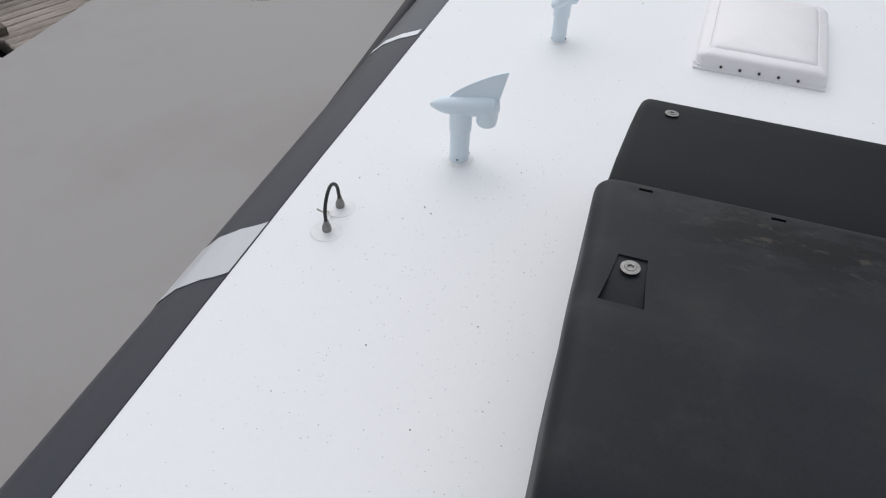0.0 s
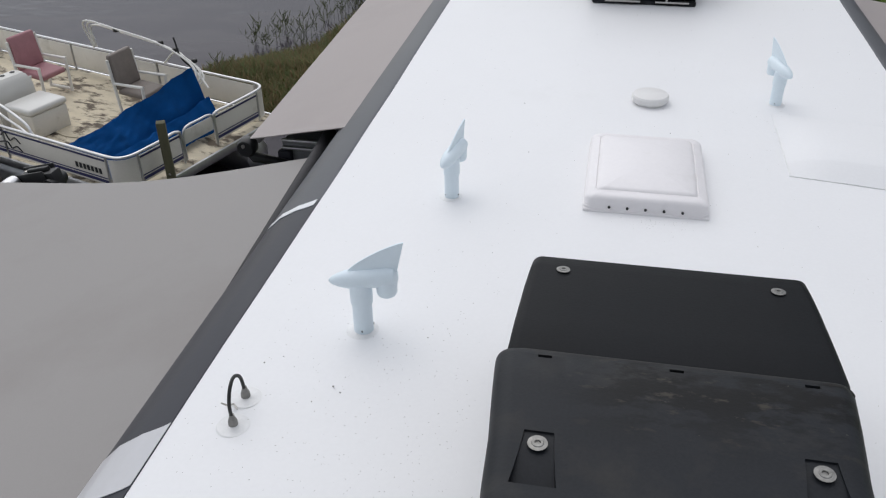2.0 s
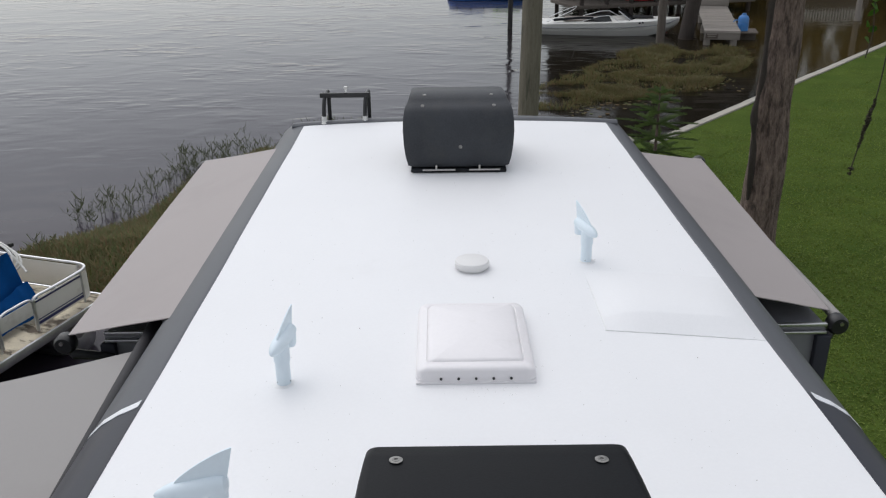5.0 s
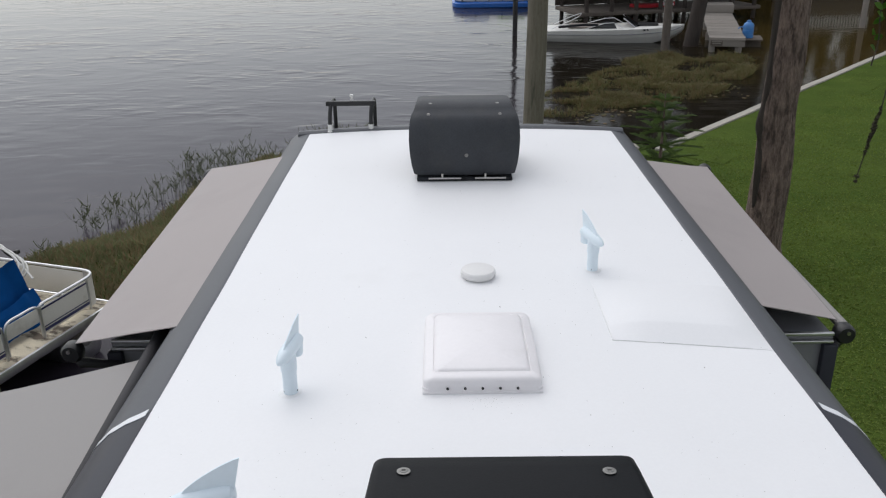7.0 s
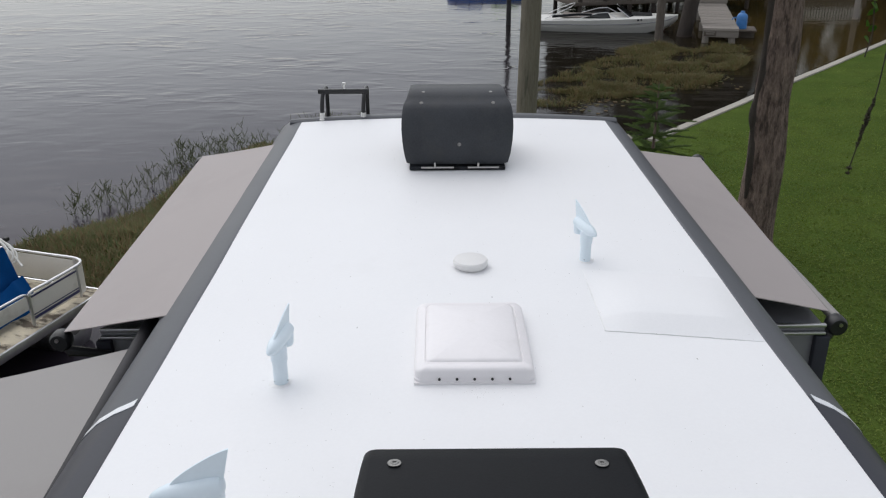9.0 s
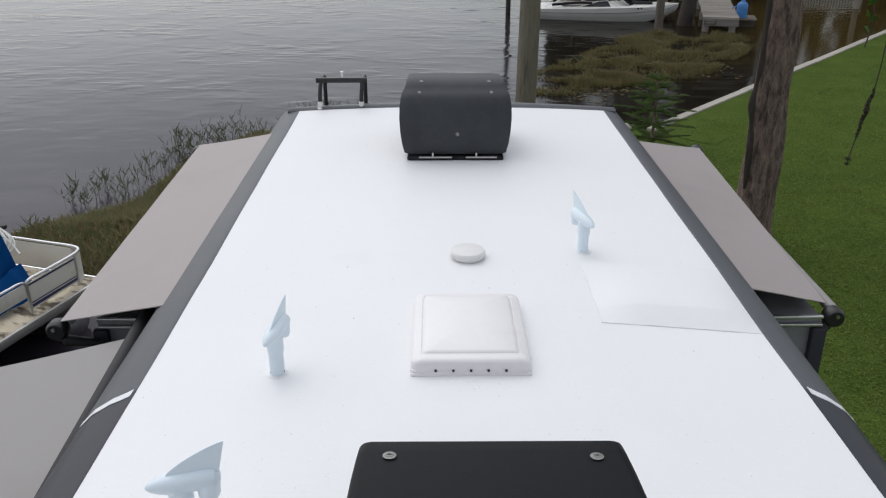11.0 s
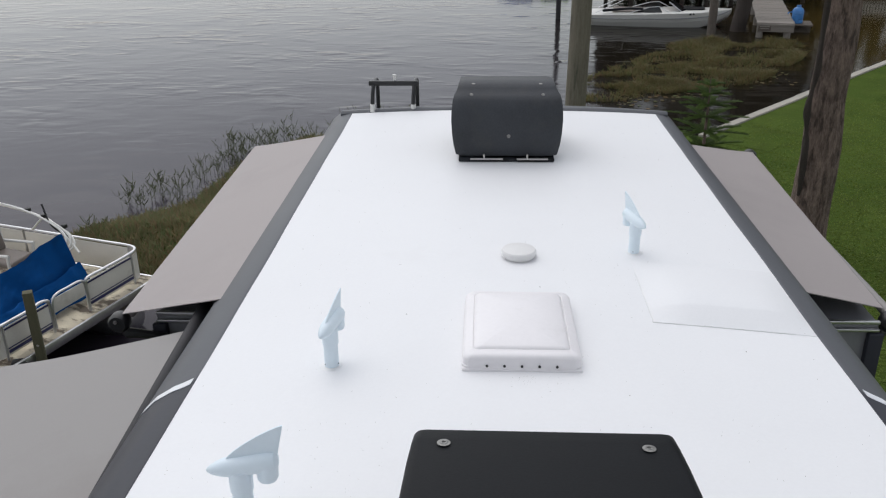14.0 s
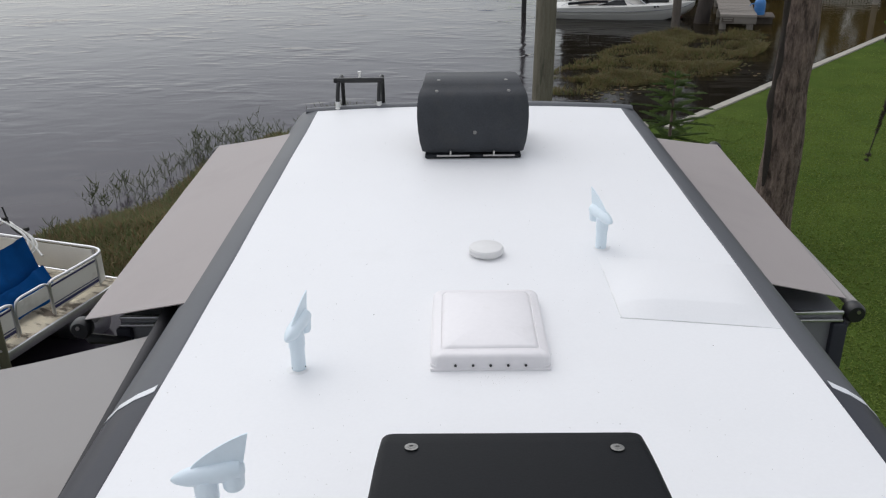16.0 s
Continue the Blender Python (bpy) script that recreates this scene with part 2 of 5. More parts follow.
CONCRETE = surface("pale_seawall_cap_board", (0.36, 0.335, 0.29), 0.85, var=0.18, scale=4, fine=50, bump=0.4, stain=(0.2, 0.19, 0.17), stain_scale=4, per_piece=0.12)
SOIL = surface("mossy_lawn_soil", (0.072, 0.106, 0.021), 0.95, var=0.45, scale=2.2, fine=24, bump=0.9, stain=(0.044, 0.076, 0.014), stain_scale=1.1, stain_at=(0.42, 0.72), spec=0.03, depth=0.03)
WATER = lake_water()
GRASS = foliage("lawn_grass", (0.135, 0.195, 0.033), (0.280, 0.350, 0.078))
WEEDS = foliage("brown_green_shore_weed", (0.34, 0.240, 0.138), (0.190, 0.250, 0.108))
MARSH = foliage("straw_and_olive_marsh_grass", (0.27, 0.175, 0.090), (0.150, 0.190, 0.066))
REED = foliage("dull_green_reed", (0.075, 0.090, 0.042), (0.140, 0.150, 0.070))
NEEDLE = foliage("pine_needles", (0.085, 0.145, 0.040), (0.190, 0.260, 0.085))
LEAF = foliage("bright_green_leaf", (0.10, 0.26, 0.03), (0.18, 0.34, 0.05))
MOSS = foliage("hanging_grey_moss", (0.100, 0.088, 0.066), (0.165, 0.145, 0.110))
LITTER = foliage("dark_leaf_specks", (0.10, 0.09, 0.07), (0.34, 0.30, 0.22))
WOODS = foliage("far_dark_woods", (0.016, 0.022, 0.009), (0.040, 0.046, 0.018))


def glass_material():
    m, nt, p = nodes_of("smoked_windscreen")
    p.inputs["Base Color"].default_value = (0.02, 0.022, 0.024, 1)
    p.inputs["Roughness"].default_value = 0.08
    p.inputs["Transmission Weight"].default_value = 0.6
    return m


GLASS = glass_material()
BLUEJUG = surface("translucent_blue_plastic", (0.05, 0.20, 0.50), 0.3, var=0.1, bump=0.05)
FLOATBLUE = surface("blue_inflatable_vinyl", (0.02, 0.13, 0.48), 0.35, var=0.05, bump=0.03)
FLOATGREEN = surface("lime_inflatable_vinyl", (0.30, 0.55, 0.05), 0.35, var=0.05, bump=0.03)
FLOATWHITE = surface("white_inflatable_vinyl", (0.75, 0.76, 0.78), 0.35, var=0.04, bump=0.03)
REDPLASTIC = surface("red_plastic", (0.45, 0.03, 0.04), 0.4, var=0.1, bump=0.03)
LETTER = surface("black_lettering", (0.015, 0.015, 0.018), 0.5, var=0.1, bump=0)


# ---- mesh helpers ----
def thing(name, m, label, category, group=""):
    ob = new(name)
    ob.matrix_basis = m
    ob.empty_display_size = 0.1
    return tagged(ob, label, category, group)


def to_mesh(name, bm, material, smooth=35):
    me = bpy.data.meshes.new(name)
    bm.to_mesh(me)
    bm.free()
    me.materials.append(material)
    if smooth:
        me.shade_smooth()
        me.set_sharp_from_angle(angle=radians(smooth))
    return me


def part(name, bm, material, parent=None, label="", m=None, smooth=35):
    ob = new(name, to_mesh(name, bm, material, smooth))
    if parent:
        ob.parent = parent
    if m:
        ob.matrix_basis = m
    return tagged(ob, label)


def raw(name, verts, faces, material, parent=None, smooth=False):
    me = bpy.data.meshes.new(name)
    me.from_pydata([tuple(v) for v in verts], [], [tuple(f) for f in faces])
    me.materials.append(material)
    if smooth:
        me.shade_smooth()
    ob = new(name, me)
    if parent:
        ob.parent = parent
    return ob


def box(sx, sy, sz, at=(0, 0, 0), bevel=0.0, seg=2, bm=None, turn=None):
    b = bmesh.new()
    bmesh.ops.create_cube(b, size=1)
    bmesh.ops.scale(b, vec=(sx, sy, sz), verts=b.verts)
    if bevel:
        bmesh.ops.bevel(b, geom=b.edges[:], offset=bevel, segments=seg, affect="EDGES", profile=0.5)
    if turn:
        bmesh.ops.transform(b, matrix=turn, verts=b.verts)
    bmesh.ops.translate(b, vec=at, verts=b.verts)
    return join(bm, b)


def join(bm, b):
    if bm is None:
        return b
    me = bpy.data.meshes.new("tmp")
    b.to_mesh(me)
    b.free()
    bm.from_mesh(me)
    bpy.data.meshes.remove(me)
    return bm


def lathe(profile, seg=24, at=(0, 0, 0), turn=None, bm=None):
    """profile: (radius, z) from bottom to top; closed by fans where the radius is zero."""
    b = bmesh.new()
    rings = []
    for r, z in profile:
        if r < 1e-6:
            rings.append([b.verts.new((0, 0, z))])
        else:
            rings.append([b.verts.new((r * math.cos(2 * math.pi * i / seg), r * math.sin(2 * math.pi * i / seg), z)) for i in range(seg)])
    for lo, hi in zip(rings, rings[1:]):
        for i in range(seg):
            j = (i + 1) % seg
            q = [lo[i % len(lo)], lo[j % len(lo)], hi[j % len(hi)], hi[i % len(hi)]]
            q = list(dict.fromkeys(q))
            if len(q) > 2:
                b.faces.new(q)
    bmesh.ops.recalc_face_normals(b, faces=b.faces)
    if turn:
        bmesh.ops.transform(b, matrix=turn, verts=b.verts)
    bmesh.ops.translate(b, vec=at, verts=b.verts)
    return join(bm, b)


def smooth_path(pts, n=6):
    """A Catmull-Rom line through the points."""
    P = [Vector(p) for p in pts]
    P = [2 * P[0] - P[1]] + P + [2 * P[-1] - P[-2]]
    out = []
    for a, b, c, d in zip(P, P[1:], P[2:], P[3:]):
        for k in range(n):
            t = k / n
            out.append(0.5 * ((2 * b) + (c - a) * t + (2 * a - 5 * b + 4 * c - d) * t * t + (3 * b - a - 3 * c + d) * t ** 3))
    out.append(P[-2])
    return out


def tube(pts, r, seg=8, bm=None, wobble=0.0):
    """A round bar along points; r is one radius or one for each point."""
    b = bmesh.new()
    P = [Vector(p) for p in pts]
    R = r if isinstance(r, (list, tuple)) else [r] * len(P)
    rings = []
    up = Vector((0, 0, 1))
    for i, p in enumerate(P):
        d = (P[min(i + 1, len(P) - 1)] - P[max(i - 1, 0)]).normalized()
        if i == 0:
            side = d.cross(up)
            if side.length < 0.1:
                side = d.cross(Vector((1, 0, 0)))
        else:
            side = side - d * side.dot(d)
        side.normalize()
        oth = d.cross(side)
        ring = []
        for k in range(seg):
            a = 2 * math.pi * k / seg
            rr = R[i]
            if wobble:
                rr *= 1 + wobble * noise.noise(Vector((math.cos(a) * 1.5, math.sin(a) * 1.5, i * 0.35)))
            ring.append(b.verts.new(p + side * (math.cos(a) * rr) + oth * (math.sin(a) * rr)))
        rings.append(ring)
    for lo, hi in zip(rings, rings[1:]):
        for k in range(seg):
            b.faces.new((lo[k], lo[(k + 1) % seg], hi[(k + 1) % seg], hi[k]))
    b.faces.new(rings[0][::-1])
    b.faces.new(rings[-1])
    bmesh.ops.recalc_face_normals(b, faces=b.faces)
    return join(bm, b)


def loft(rings, closed=True, caps=True, bm=None):
    """Rings of equally many points, joined in order."""
    b = bmesh.new()
    V = [[b.verts.new(p) for p in ring] for ring in rings]
    n = len(V[0])
    for lo, hi in zip(V, V[1:]):
        for k in range(n if closed else n - 1):
            b.faces.new((lo[k], lo[(k + 1) % n], hi[(k + 1) % n], hi[k]))
    if caps:
        b.faces.new(V[0][::-1])
        b.faces.new(V[-1])
    bmesh.ops.recalc_face_normals(b, faces=b.faces)
    return join(bm, b)


def sheet(grid, thick, bm=None):
    """A cloth or panel of some thickness from a grid of points."""
    b = bmesh.new()
    nu, nv = len(grid), len(grid[0])
    top = [[b.verts.new(p) for p in row] for row in grid]
    low = [[b.verts.new((p[0], p[1], p[2] - thick)) for p in row] for row in grid]
    for i in range(nu - 1):
        for j in range(nv - 1):
            b.faces.new((top[i][j], top[i + 1][j], top[i + 1][j + 1], top[i][j + 1]))
            b.faces.new((low[i][j], low[i][j + 1], low[i + 1][j + 1], low[i + 1][j]))
    for i in range(nu - 1):
        b.faces.new((top[i][0], low[i][0], low[i + 1][0], top[i + 1][0]))
        b.faces.new((top[i][-1], top[i + 1][-1], low[i + 1][-1], low[i][-1]))
    for j in range(nv - 1):
        b.faces.new((top[0][j], top[0][j + 1], low[0][j + 1], low[0][j]))
        b.faces.new((top[-1][j], low[-1][j], low[-1][j + 1], top[-1][j + 1]))
    bmesh.ops.recalc_face_normals(b, faces=b.faces)
    return join(bm, b)


def shell_ring(y, hw, z0, zt, r, foot=0.012, n=6, crown=0.0):
    """A cross-section of a moulded cover: straight sides and rounded top corners."""
    pts = [(-hw - foot, y, z0)]
    for k in range(n + 1):
        a = math.pi - k / n * math.pi / 2
        pts.append((-hw + r + r * math.cos(a), y, zt - r + r * math.sin(a)))
    for k in range(1, 6):
        x = (-hw + r) + (2 * hw - 2 * r) * k / 6
        pts.append((x, y, zt + crown * (1 - (x / max(hw, 1e-3)) ** 2)))
    for k in range(n + 1):
        a = math.pi / 2 - k / n * math.pi / 2
        pts.append((hw - r + r * math.cos(a), y, zt - r + r * math.sin(a)))
    pts.append((hw + foot, y, z0))
    return pts


# ---- the plan ----
ROOF = 3.20                       # height of the roof's edge over the lawn
WATER_Z = -0.40
HALF, REAR, FRONT = 1.10, 3.56, -6.0   # white roof: half width, far and near end
CROWN = 0.03


def roof_z(x):
    return ROOF + CROWN * (1 - (x / HALF) ** 2)


SHORE = [(-2.7, -40.0), (-2.7, 4.0), (-3.4, 7.2), (-6.2, 8.9), (-6.6, 10.0), (-5.8, 10.6), (-5.2, 11.3), (-4.9, 13.4), (-4.0, 15.4), (1.0, 15.9), (4.3, 14.4), (14.4, 25.7), (24.0, 36.5), (60.0, 60.0), (80.0, -40.0)]


def shore_distance(x, y):
    """Metres from the bank line: positive on land."""
    inside, best = False, 1e9
    for (x0, y0), (x1, y1) in zip(SHORE, SHORE[1:] + SHORE[:1]):
        if (y0 > y) != (y1 > y) and x < (x1 - x0) * (y - y0) / (y1 - y0) + x0:
            inside = not inside
        dx, dy = x1 - x0, y1 - y0
        t = max(0, min(1, ((x - x0) * dx + (y - y0) * dy) / (dx * dx + dy * dy)))
        best = min(best, math.hypot(x - x0 - t * dx, y - y0 - t * dy))
    return best if inside else -best


def ground_z(x, y):
    d = shore_distance(x, y)
    walled = x > 4.2 and y > 14.0
    if d > 0:
        z = 0.0 if walled or x > 3 else min(0.0, -0.42 + 0.22 * d)
        return z + 0.02 * noise.noise(Vector((x * 0.5, y * 0.5, 0))) - (0.02 if walled and d < 0.3 else 0)
    return -0.45 + 0.25 * d if d > -5 and not walled else -1.7


def build_ground():
    xs = list(np.concatenate([np.linspace(-900, -20, 8)[:-1], np.linspace(-20, 30, 101), np.linspace(30, 900, 8)[1:]]))
    ys = list(np.concatenate([np.linspace(-900, -12, 8)[:-1], np.linspace(-12, 40, 105), np.linspace(40, 900, 8)[1:]]))
    verts = [(x, y, ground_z(x, y)) for x in xs for y in ys]
    ny = len(ys)
    faces = [(i * ny + j, (i + 1) * ny + j, (i + 1) * ny + j + 1, i * ny + j + 1) for i in range(len(xs) - 1) for j in range(ny - 1)]
    g = raw("ground", verts, faces, SOIL, smooth=True)
    tagged(g, "green lawn sloping down to a lake bed", "ground", kind="structure")
    w = raw("water", [(-900, -900, WATER_Z), (900, -900, WATER_Z), (900, 900, WATER_Z), (-900, 900, WATER_Z)], [(0, 1, 2, 3)], WATER)
    tagged(w, "grey rippled lake water under an overcast sky", "water", kind="structure")


build_ground()


def blades(name, material, spots, height, width, lean, label, category, z=None, bend=0.5):
    """Blades of grass or reed, one tapered bent strip each."""
    rng = np.random.default_rng(len(spots) + 7)
    verts, faces = [], []
    for x, y in spots:
        h = (height(x, y) if callable(height) else height) * rng.uniform(0.5, 1.25)
        a, w = rng.uniform(0, 6.283), width * rng.uniform(0.6, 1.3)
        l = lean * rng.uniform(0.2, 1.3) * h
        ld = rng.uniform(0, 6.283)
        z0 = (ground_z(x, y) if z is None else z) - 0.01
        sx, sy = math.cos(a) * w / 2, math.sin(a) * w / 2
        mx, my = x + math.cos(ld) * l * 0.35, y + math.sin(ld) * l * 0.35
        tx, ty = x + math.cos(ld) * l, y + math.sin(ld) * l
        k = len(verts)
        verts += [(x - sx, y - sy, z0), (x + sx, y + sy, z0), (mx + sx * 0.8, my + sy * 0.8, z0 + h * 0.6), (mx - sx * 0.8, my - sy * 0.8, z0 + h * 0.6),
                  (tx, ty, z0 + h * (1 - bend * lean * 0.3))]
        faces += [(k, k + 1, k + 2, k + 3), (k + 3, k + 2, k + 4)]
    ob = raw(name, verts, faces, material)
    return tagged(ob, label, category, kind="stuff")


# ---- the motorhome ----
def build_motorhome():
    rv = thing("motorhome", pose(0, 0, 0), "motorhome with a white membrane roof and grey radius edges", "motorhome")
    # roof sheet, crowned, bent down at the far end
    xs = [HALF * (-1 + 2 * i / 24) for i in range(25)]
    ys = [FRONT + (REAR - FRONT) * j / 60 for j in range(61)]

    def swell(x, y):
        return 0.0035 * (1 - (x / HALF) ** 2) * noise.noise(Vector((x * 1.1, y * 0.9, 3.0)))
    grid = [[(x, y, roof_z(x) + swell(x, y)) for y in ys] for x in xs]
    part("roof_membrane", sheet(grid, 0.02), MEMBRANE, rv, "white rubber roof membrane with fine dirt specks", smooth=60)
    # side radius bands
    prof = [(1.083, 3.2022), (1.098, 3.2012), (1.146, 3.190), (1.190, 3.168), (1.224, 3.134), (1.248, 3.090), (1.264, 3.040), (1.272, 2.985), (1.274, 2.90)]
    narrow = prof
    for s in (-1, 1):
        prof = [(1.1 + (x - 1.1) * 1.14 if s < 0 and x > 1.1 else x, z) for x, z in narrow]
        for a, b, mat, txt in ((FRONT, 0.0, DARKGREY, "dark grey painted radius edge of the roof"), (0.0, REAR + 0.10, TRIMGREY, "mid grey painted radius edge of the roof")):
            rings = []
            for j in range(31):
                f = j / 30
                m = len(prof) - 1
                outer = []
                for i, (x, z) in enumerate(prof):
                    y0 = a if a < -1 else -0.03 - 0.16 * (i / m) ** 0.8
                    y1 = b if b > 1 else -0.03 - 0.16 * (i / m) ** 0.8
                    yy = y0 + (y1 - y0) * f
                    inset = (0.012 if s < 0 else 0.015) * min(1, max(0, (yy + 0.9) / 1.2)) + 0.005 * noise.noise(Vector((s * 5.0, yy * 1.5, 0))) if i == 0 else 0
                    outer.append((s * ((1.0975 if i == 0 else x) - inset), yy, z))
                inner = [(s * (abs(p[0]) - 0.03), p[1], p[2] - 0.03) for p in reversed(outer)]
                rings.append(outer + inner)
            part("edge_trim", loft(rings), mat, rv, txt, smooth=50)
        # sweeping stripes that run over the radius
        def stripe(y0, y1, sweep, mat, name, label, drop=1.0, tip=1.0):
            rows = []
            over = prof[1:]
            m = len(over)
            for k in range((m - 1) * 4 + 1):
                f = k / ((m - 1) * 4)
                i = min(int(f * (m - 1)), m - 2)
                u = f * (m - 1) - i
                x = over[i][0] * (1 - u) + over[i + 1][0] * u
                z = over[i][1] * (1 - u) + over[i + 1][1] * u
                nx, nz = over[i + 1][1] - over[i][1], over[i + 1][0] - over[i][0]
                ln = math.hypot(nx, nz)
                x, z = x - nx / ln * 0.0022, z + nz / ln * 0.0022
                off = sweep * (f ** 0.8)
                c = (y0 + y1) / 2
                h = (y1 - y0) / 2 * (1 - (1 - tip) * f)
                rows.append([(s * x, c - h + off, z), (s * x, c + h + off, z)])
            part(name, sheet(rows, 0.002), mat, rv, label, smooth=60)
        stripe(-1.325, -1.130, -0.17, DECAL, "wide_stripe", "pale grey swoosh stripe")
        stripe(-0.070, -0.032, -0.16, DECALWHITE, "thin_stripe", "thin white pinstripe", tip=0.45)
        # coach side wall
        part("side_wall", box(0.05, REAR + 0.04 - FRONT, 2.35, (s * (1.246 if s > 0 else 1.268), (REAR + 0.04 + FRONT) / 2, 1.72), 0.008), BODYGREY, rv, "grey coach side wall")
    # far end: thin grey bow and wall
    rings = []
    for k in range(25):
        x = -1.17 + 2.34 * k / 24
        bow = 0.06 * (1 - (x / 1.17) ** 2)
        zz = ROOF + CROWN * (1 - (x / 1.17) ** 2)
        rings.append([(x, REAR - 0.005, zz - 0.004), (x, REAR + 0.015, zz + 0.012), (x, REAR + 0.06 + bow, zz + 0.008), (x, REAR + 0.11 + bow, zz - 0.04), (x, REAR + 0.12 + bow, zz - 0.12), (x, REAR - 0.005, zz - 0.12)])
    part("end_trim", loft(rings), TRIMGREY, rv, "grey moulded cap along the roof's end", smooth=50)
    part("end_wall", box(2.5, 0.06, 2.5, (0, REAR + 0.05, 1.78), 0.02), BODYGREY, rv)
    part("end_wall", box(2.5, 0.06, 2.6, (0, FRONT + 0.03, 1.83), 0.02), BODYGREY, rv)
    part("chassis", box(2.3, REAR - FRONT - 0.2, 0.25, (0, (REAR + FRONT) / 2, 0.45), 0.03), RUBBER, rv)
    for s in (-1, 1):
        for y in (-4.4, 1.6):
            turn = Matrix.Rotation(radians(90), 4, "Y")
            w = part("wheel", lathe([(0, -0.13), (0.30, -0.13), (0.42, -0.10), (0.42, 0.10), (0.30, 0.13), (0, 0.13)], 24, turn=turn), RUBBER, rv, m=pose(s * 1.05, y, 0.42))
    # raised plate under the membrane
    top = [[], [], [], []]
    b = bmesh.new()

    def zz(x, h):
        return roof_z(x) + h
    nx = 9
    rows = [(0.368, 0.002), (0.380, 0.006), (0.462, 0.037), (0.476, 0.041), (0.62, 0.034), (0.80, 0.017), (0.92, 0.002)]
    grid = []
    for i in range(nx):
        f = i / (nx - 1)
        x = 0.50 + 0.575 * f
        edge = min(1, f * nx / 1.6) * min(1, (1 - f) * nx / 1.4)
        grid.append([(x, y - 0.05 * f, zz(min(x, HALF), 0.002 + (h - 0.002) * edge)) for y, h in rows])
    b.free()
    part("raised_plate", sheet(grid, 0.012), MEMBRANE, rv, "low raised plate under the white membrane", smooth=25)
    line = [grid[0][k] for k in (5, 3, 1, 0)] + [grid[k][0] for k in range(1, nx - 1)]
    part("lap_sealant", tube(smooth_path([(x, y, z - 0.001) for x, y, z in line], 4), 0.0030, 6, wobble=0.5), SEALANT, rv, "uneven bead of white lap sealant")
    # slide-out rooms
    for s in (-1, 1):
        so = part("slide_out", box(0.40, 2.50, 1.84, (s * 1.48, 2.32, 1.94), 0.015), BODYGREY, rv, "grey slide-out room")
        part("roof_rail", box(0.36, 0.02, 0.016, (s * 1.49, 1.06, 2.872), 0.004), ALU, so, "silver aluminium rail")
        part("roof_rail", box(0.36, 0.02, 0.014, (s * 1.49, 1.055, 2.835), 0.004), ALU, so, "silver aluminium rail")
        part("corner_post", box(0.07, 0.05, 1.80, (s * 1.66, 1.065, 1.92), 0.01), DARKGREY, so, "dark grey corner flange")
    return rv


build_motorhome()


def build_topper(s, inner_near, inner_far, outer_near, outer_far):
    """A cloth stretched from the roof's edge to a spring roller; the corners are (x out from the middle, y, z)."""
    t = thing("slide_topper", pose(0, 0, 0), "taupe vinyl topper awning stretched over a slide-out", "awning", "slide toppers")
    corners = [Vector((s * x, y, z)) for x, y, z in (inner_near, inner_far, outer_near, outer_far)]
    rows = []
    for i in range(13):
        f = i / 12
        row = []
        for j in range(21):
            g = j / 20
            p = corners[0].lerp(corners[2], f).lerp(corners[1].lerp(corners[3], f), g)
            sag = 0.010 * math.sin(math.pi * f) * (0.25 + 0.75 * math.sin(math.pi * g)) - 0.002 * noise.noise(Vector((f * 2, g * 7, s)))
            pull = 0.007 * math.sin(math.pi * f) * (1 - 2 * g)
            row.append((p.x, p.y + pull, p.z - sag))
        rows.append(row)
    out = outer_far[0]
    part("cloth", sheet(rows, 0.004), TOPPER, t, "pinkish taupe vinyl cloth", smooth=60)
    turn = Matrix.Rotation(radians(90), 4, "X")
    part("roller", lathe([(0.0, -1.27), (0.026, -1.27), (0.026, 1.27), (0.0, 1.27)], 16, (s * (out - 0.070), 2.33, 2.872), turn), CLOTH, t, "vinyl-wrapped roller tube")
    for y, d in ((1.08 if s > 0 else 0.98, -1), (3.66, 1)):
        o = outer_near[0] + 0.02 if d < 0 else out
        cap = part("end_cap", lathe([(0, -0.035), (0.040, -0.035), (0.048, -0.02), (0.048, 0.02), (0.038, 0.035), (0, 0.035)], 20, (s * (o + 0.0), y, 2.865), turn), BLACKMETAL, t, "black plastic end cap")
        part("screw", lathe([(0, -0.004), (0.009, -0.004), (0.009, 0.004), (0, 0.004)], 10, (s * (o + 0.005), y + d * 0.038, 2.880), turn), STEEL, cap, "bright screw")
        part("bracket_arm", tube([(s * o, y - d * 0.01, 2.845), (s * (o - 0.03), y, 2.81), (s * 1.62, y + 0.04, 2.77)], [0.024, 0.026, 0.016], 8), BLACKMETAL, t, "black bracket arm")


build_topper(-1, (1.203, 0.63, 3.167), (1.203, 3.10, 3.167), (1.795, 0.975, 2.910), (1.865, 3.70, 2.910))
build_topper(1, (1.256, 0.95, 3.078), (1.256, 3.22, 3.078), (1.705, 1.13, 2.910), (1.815, 3.60, 2.910))


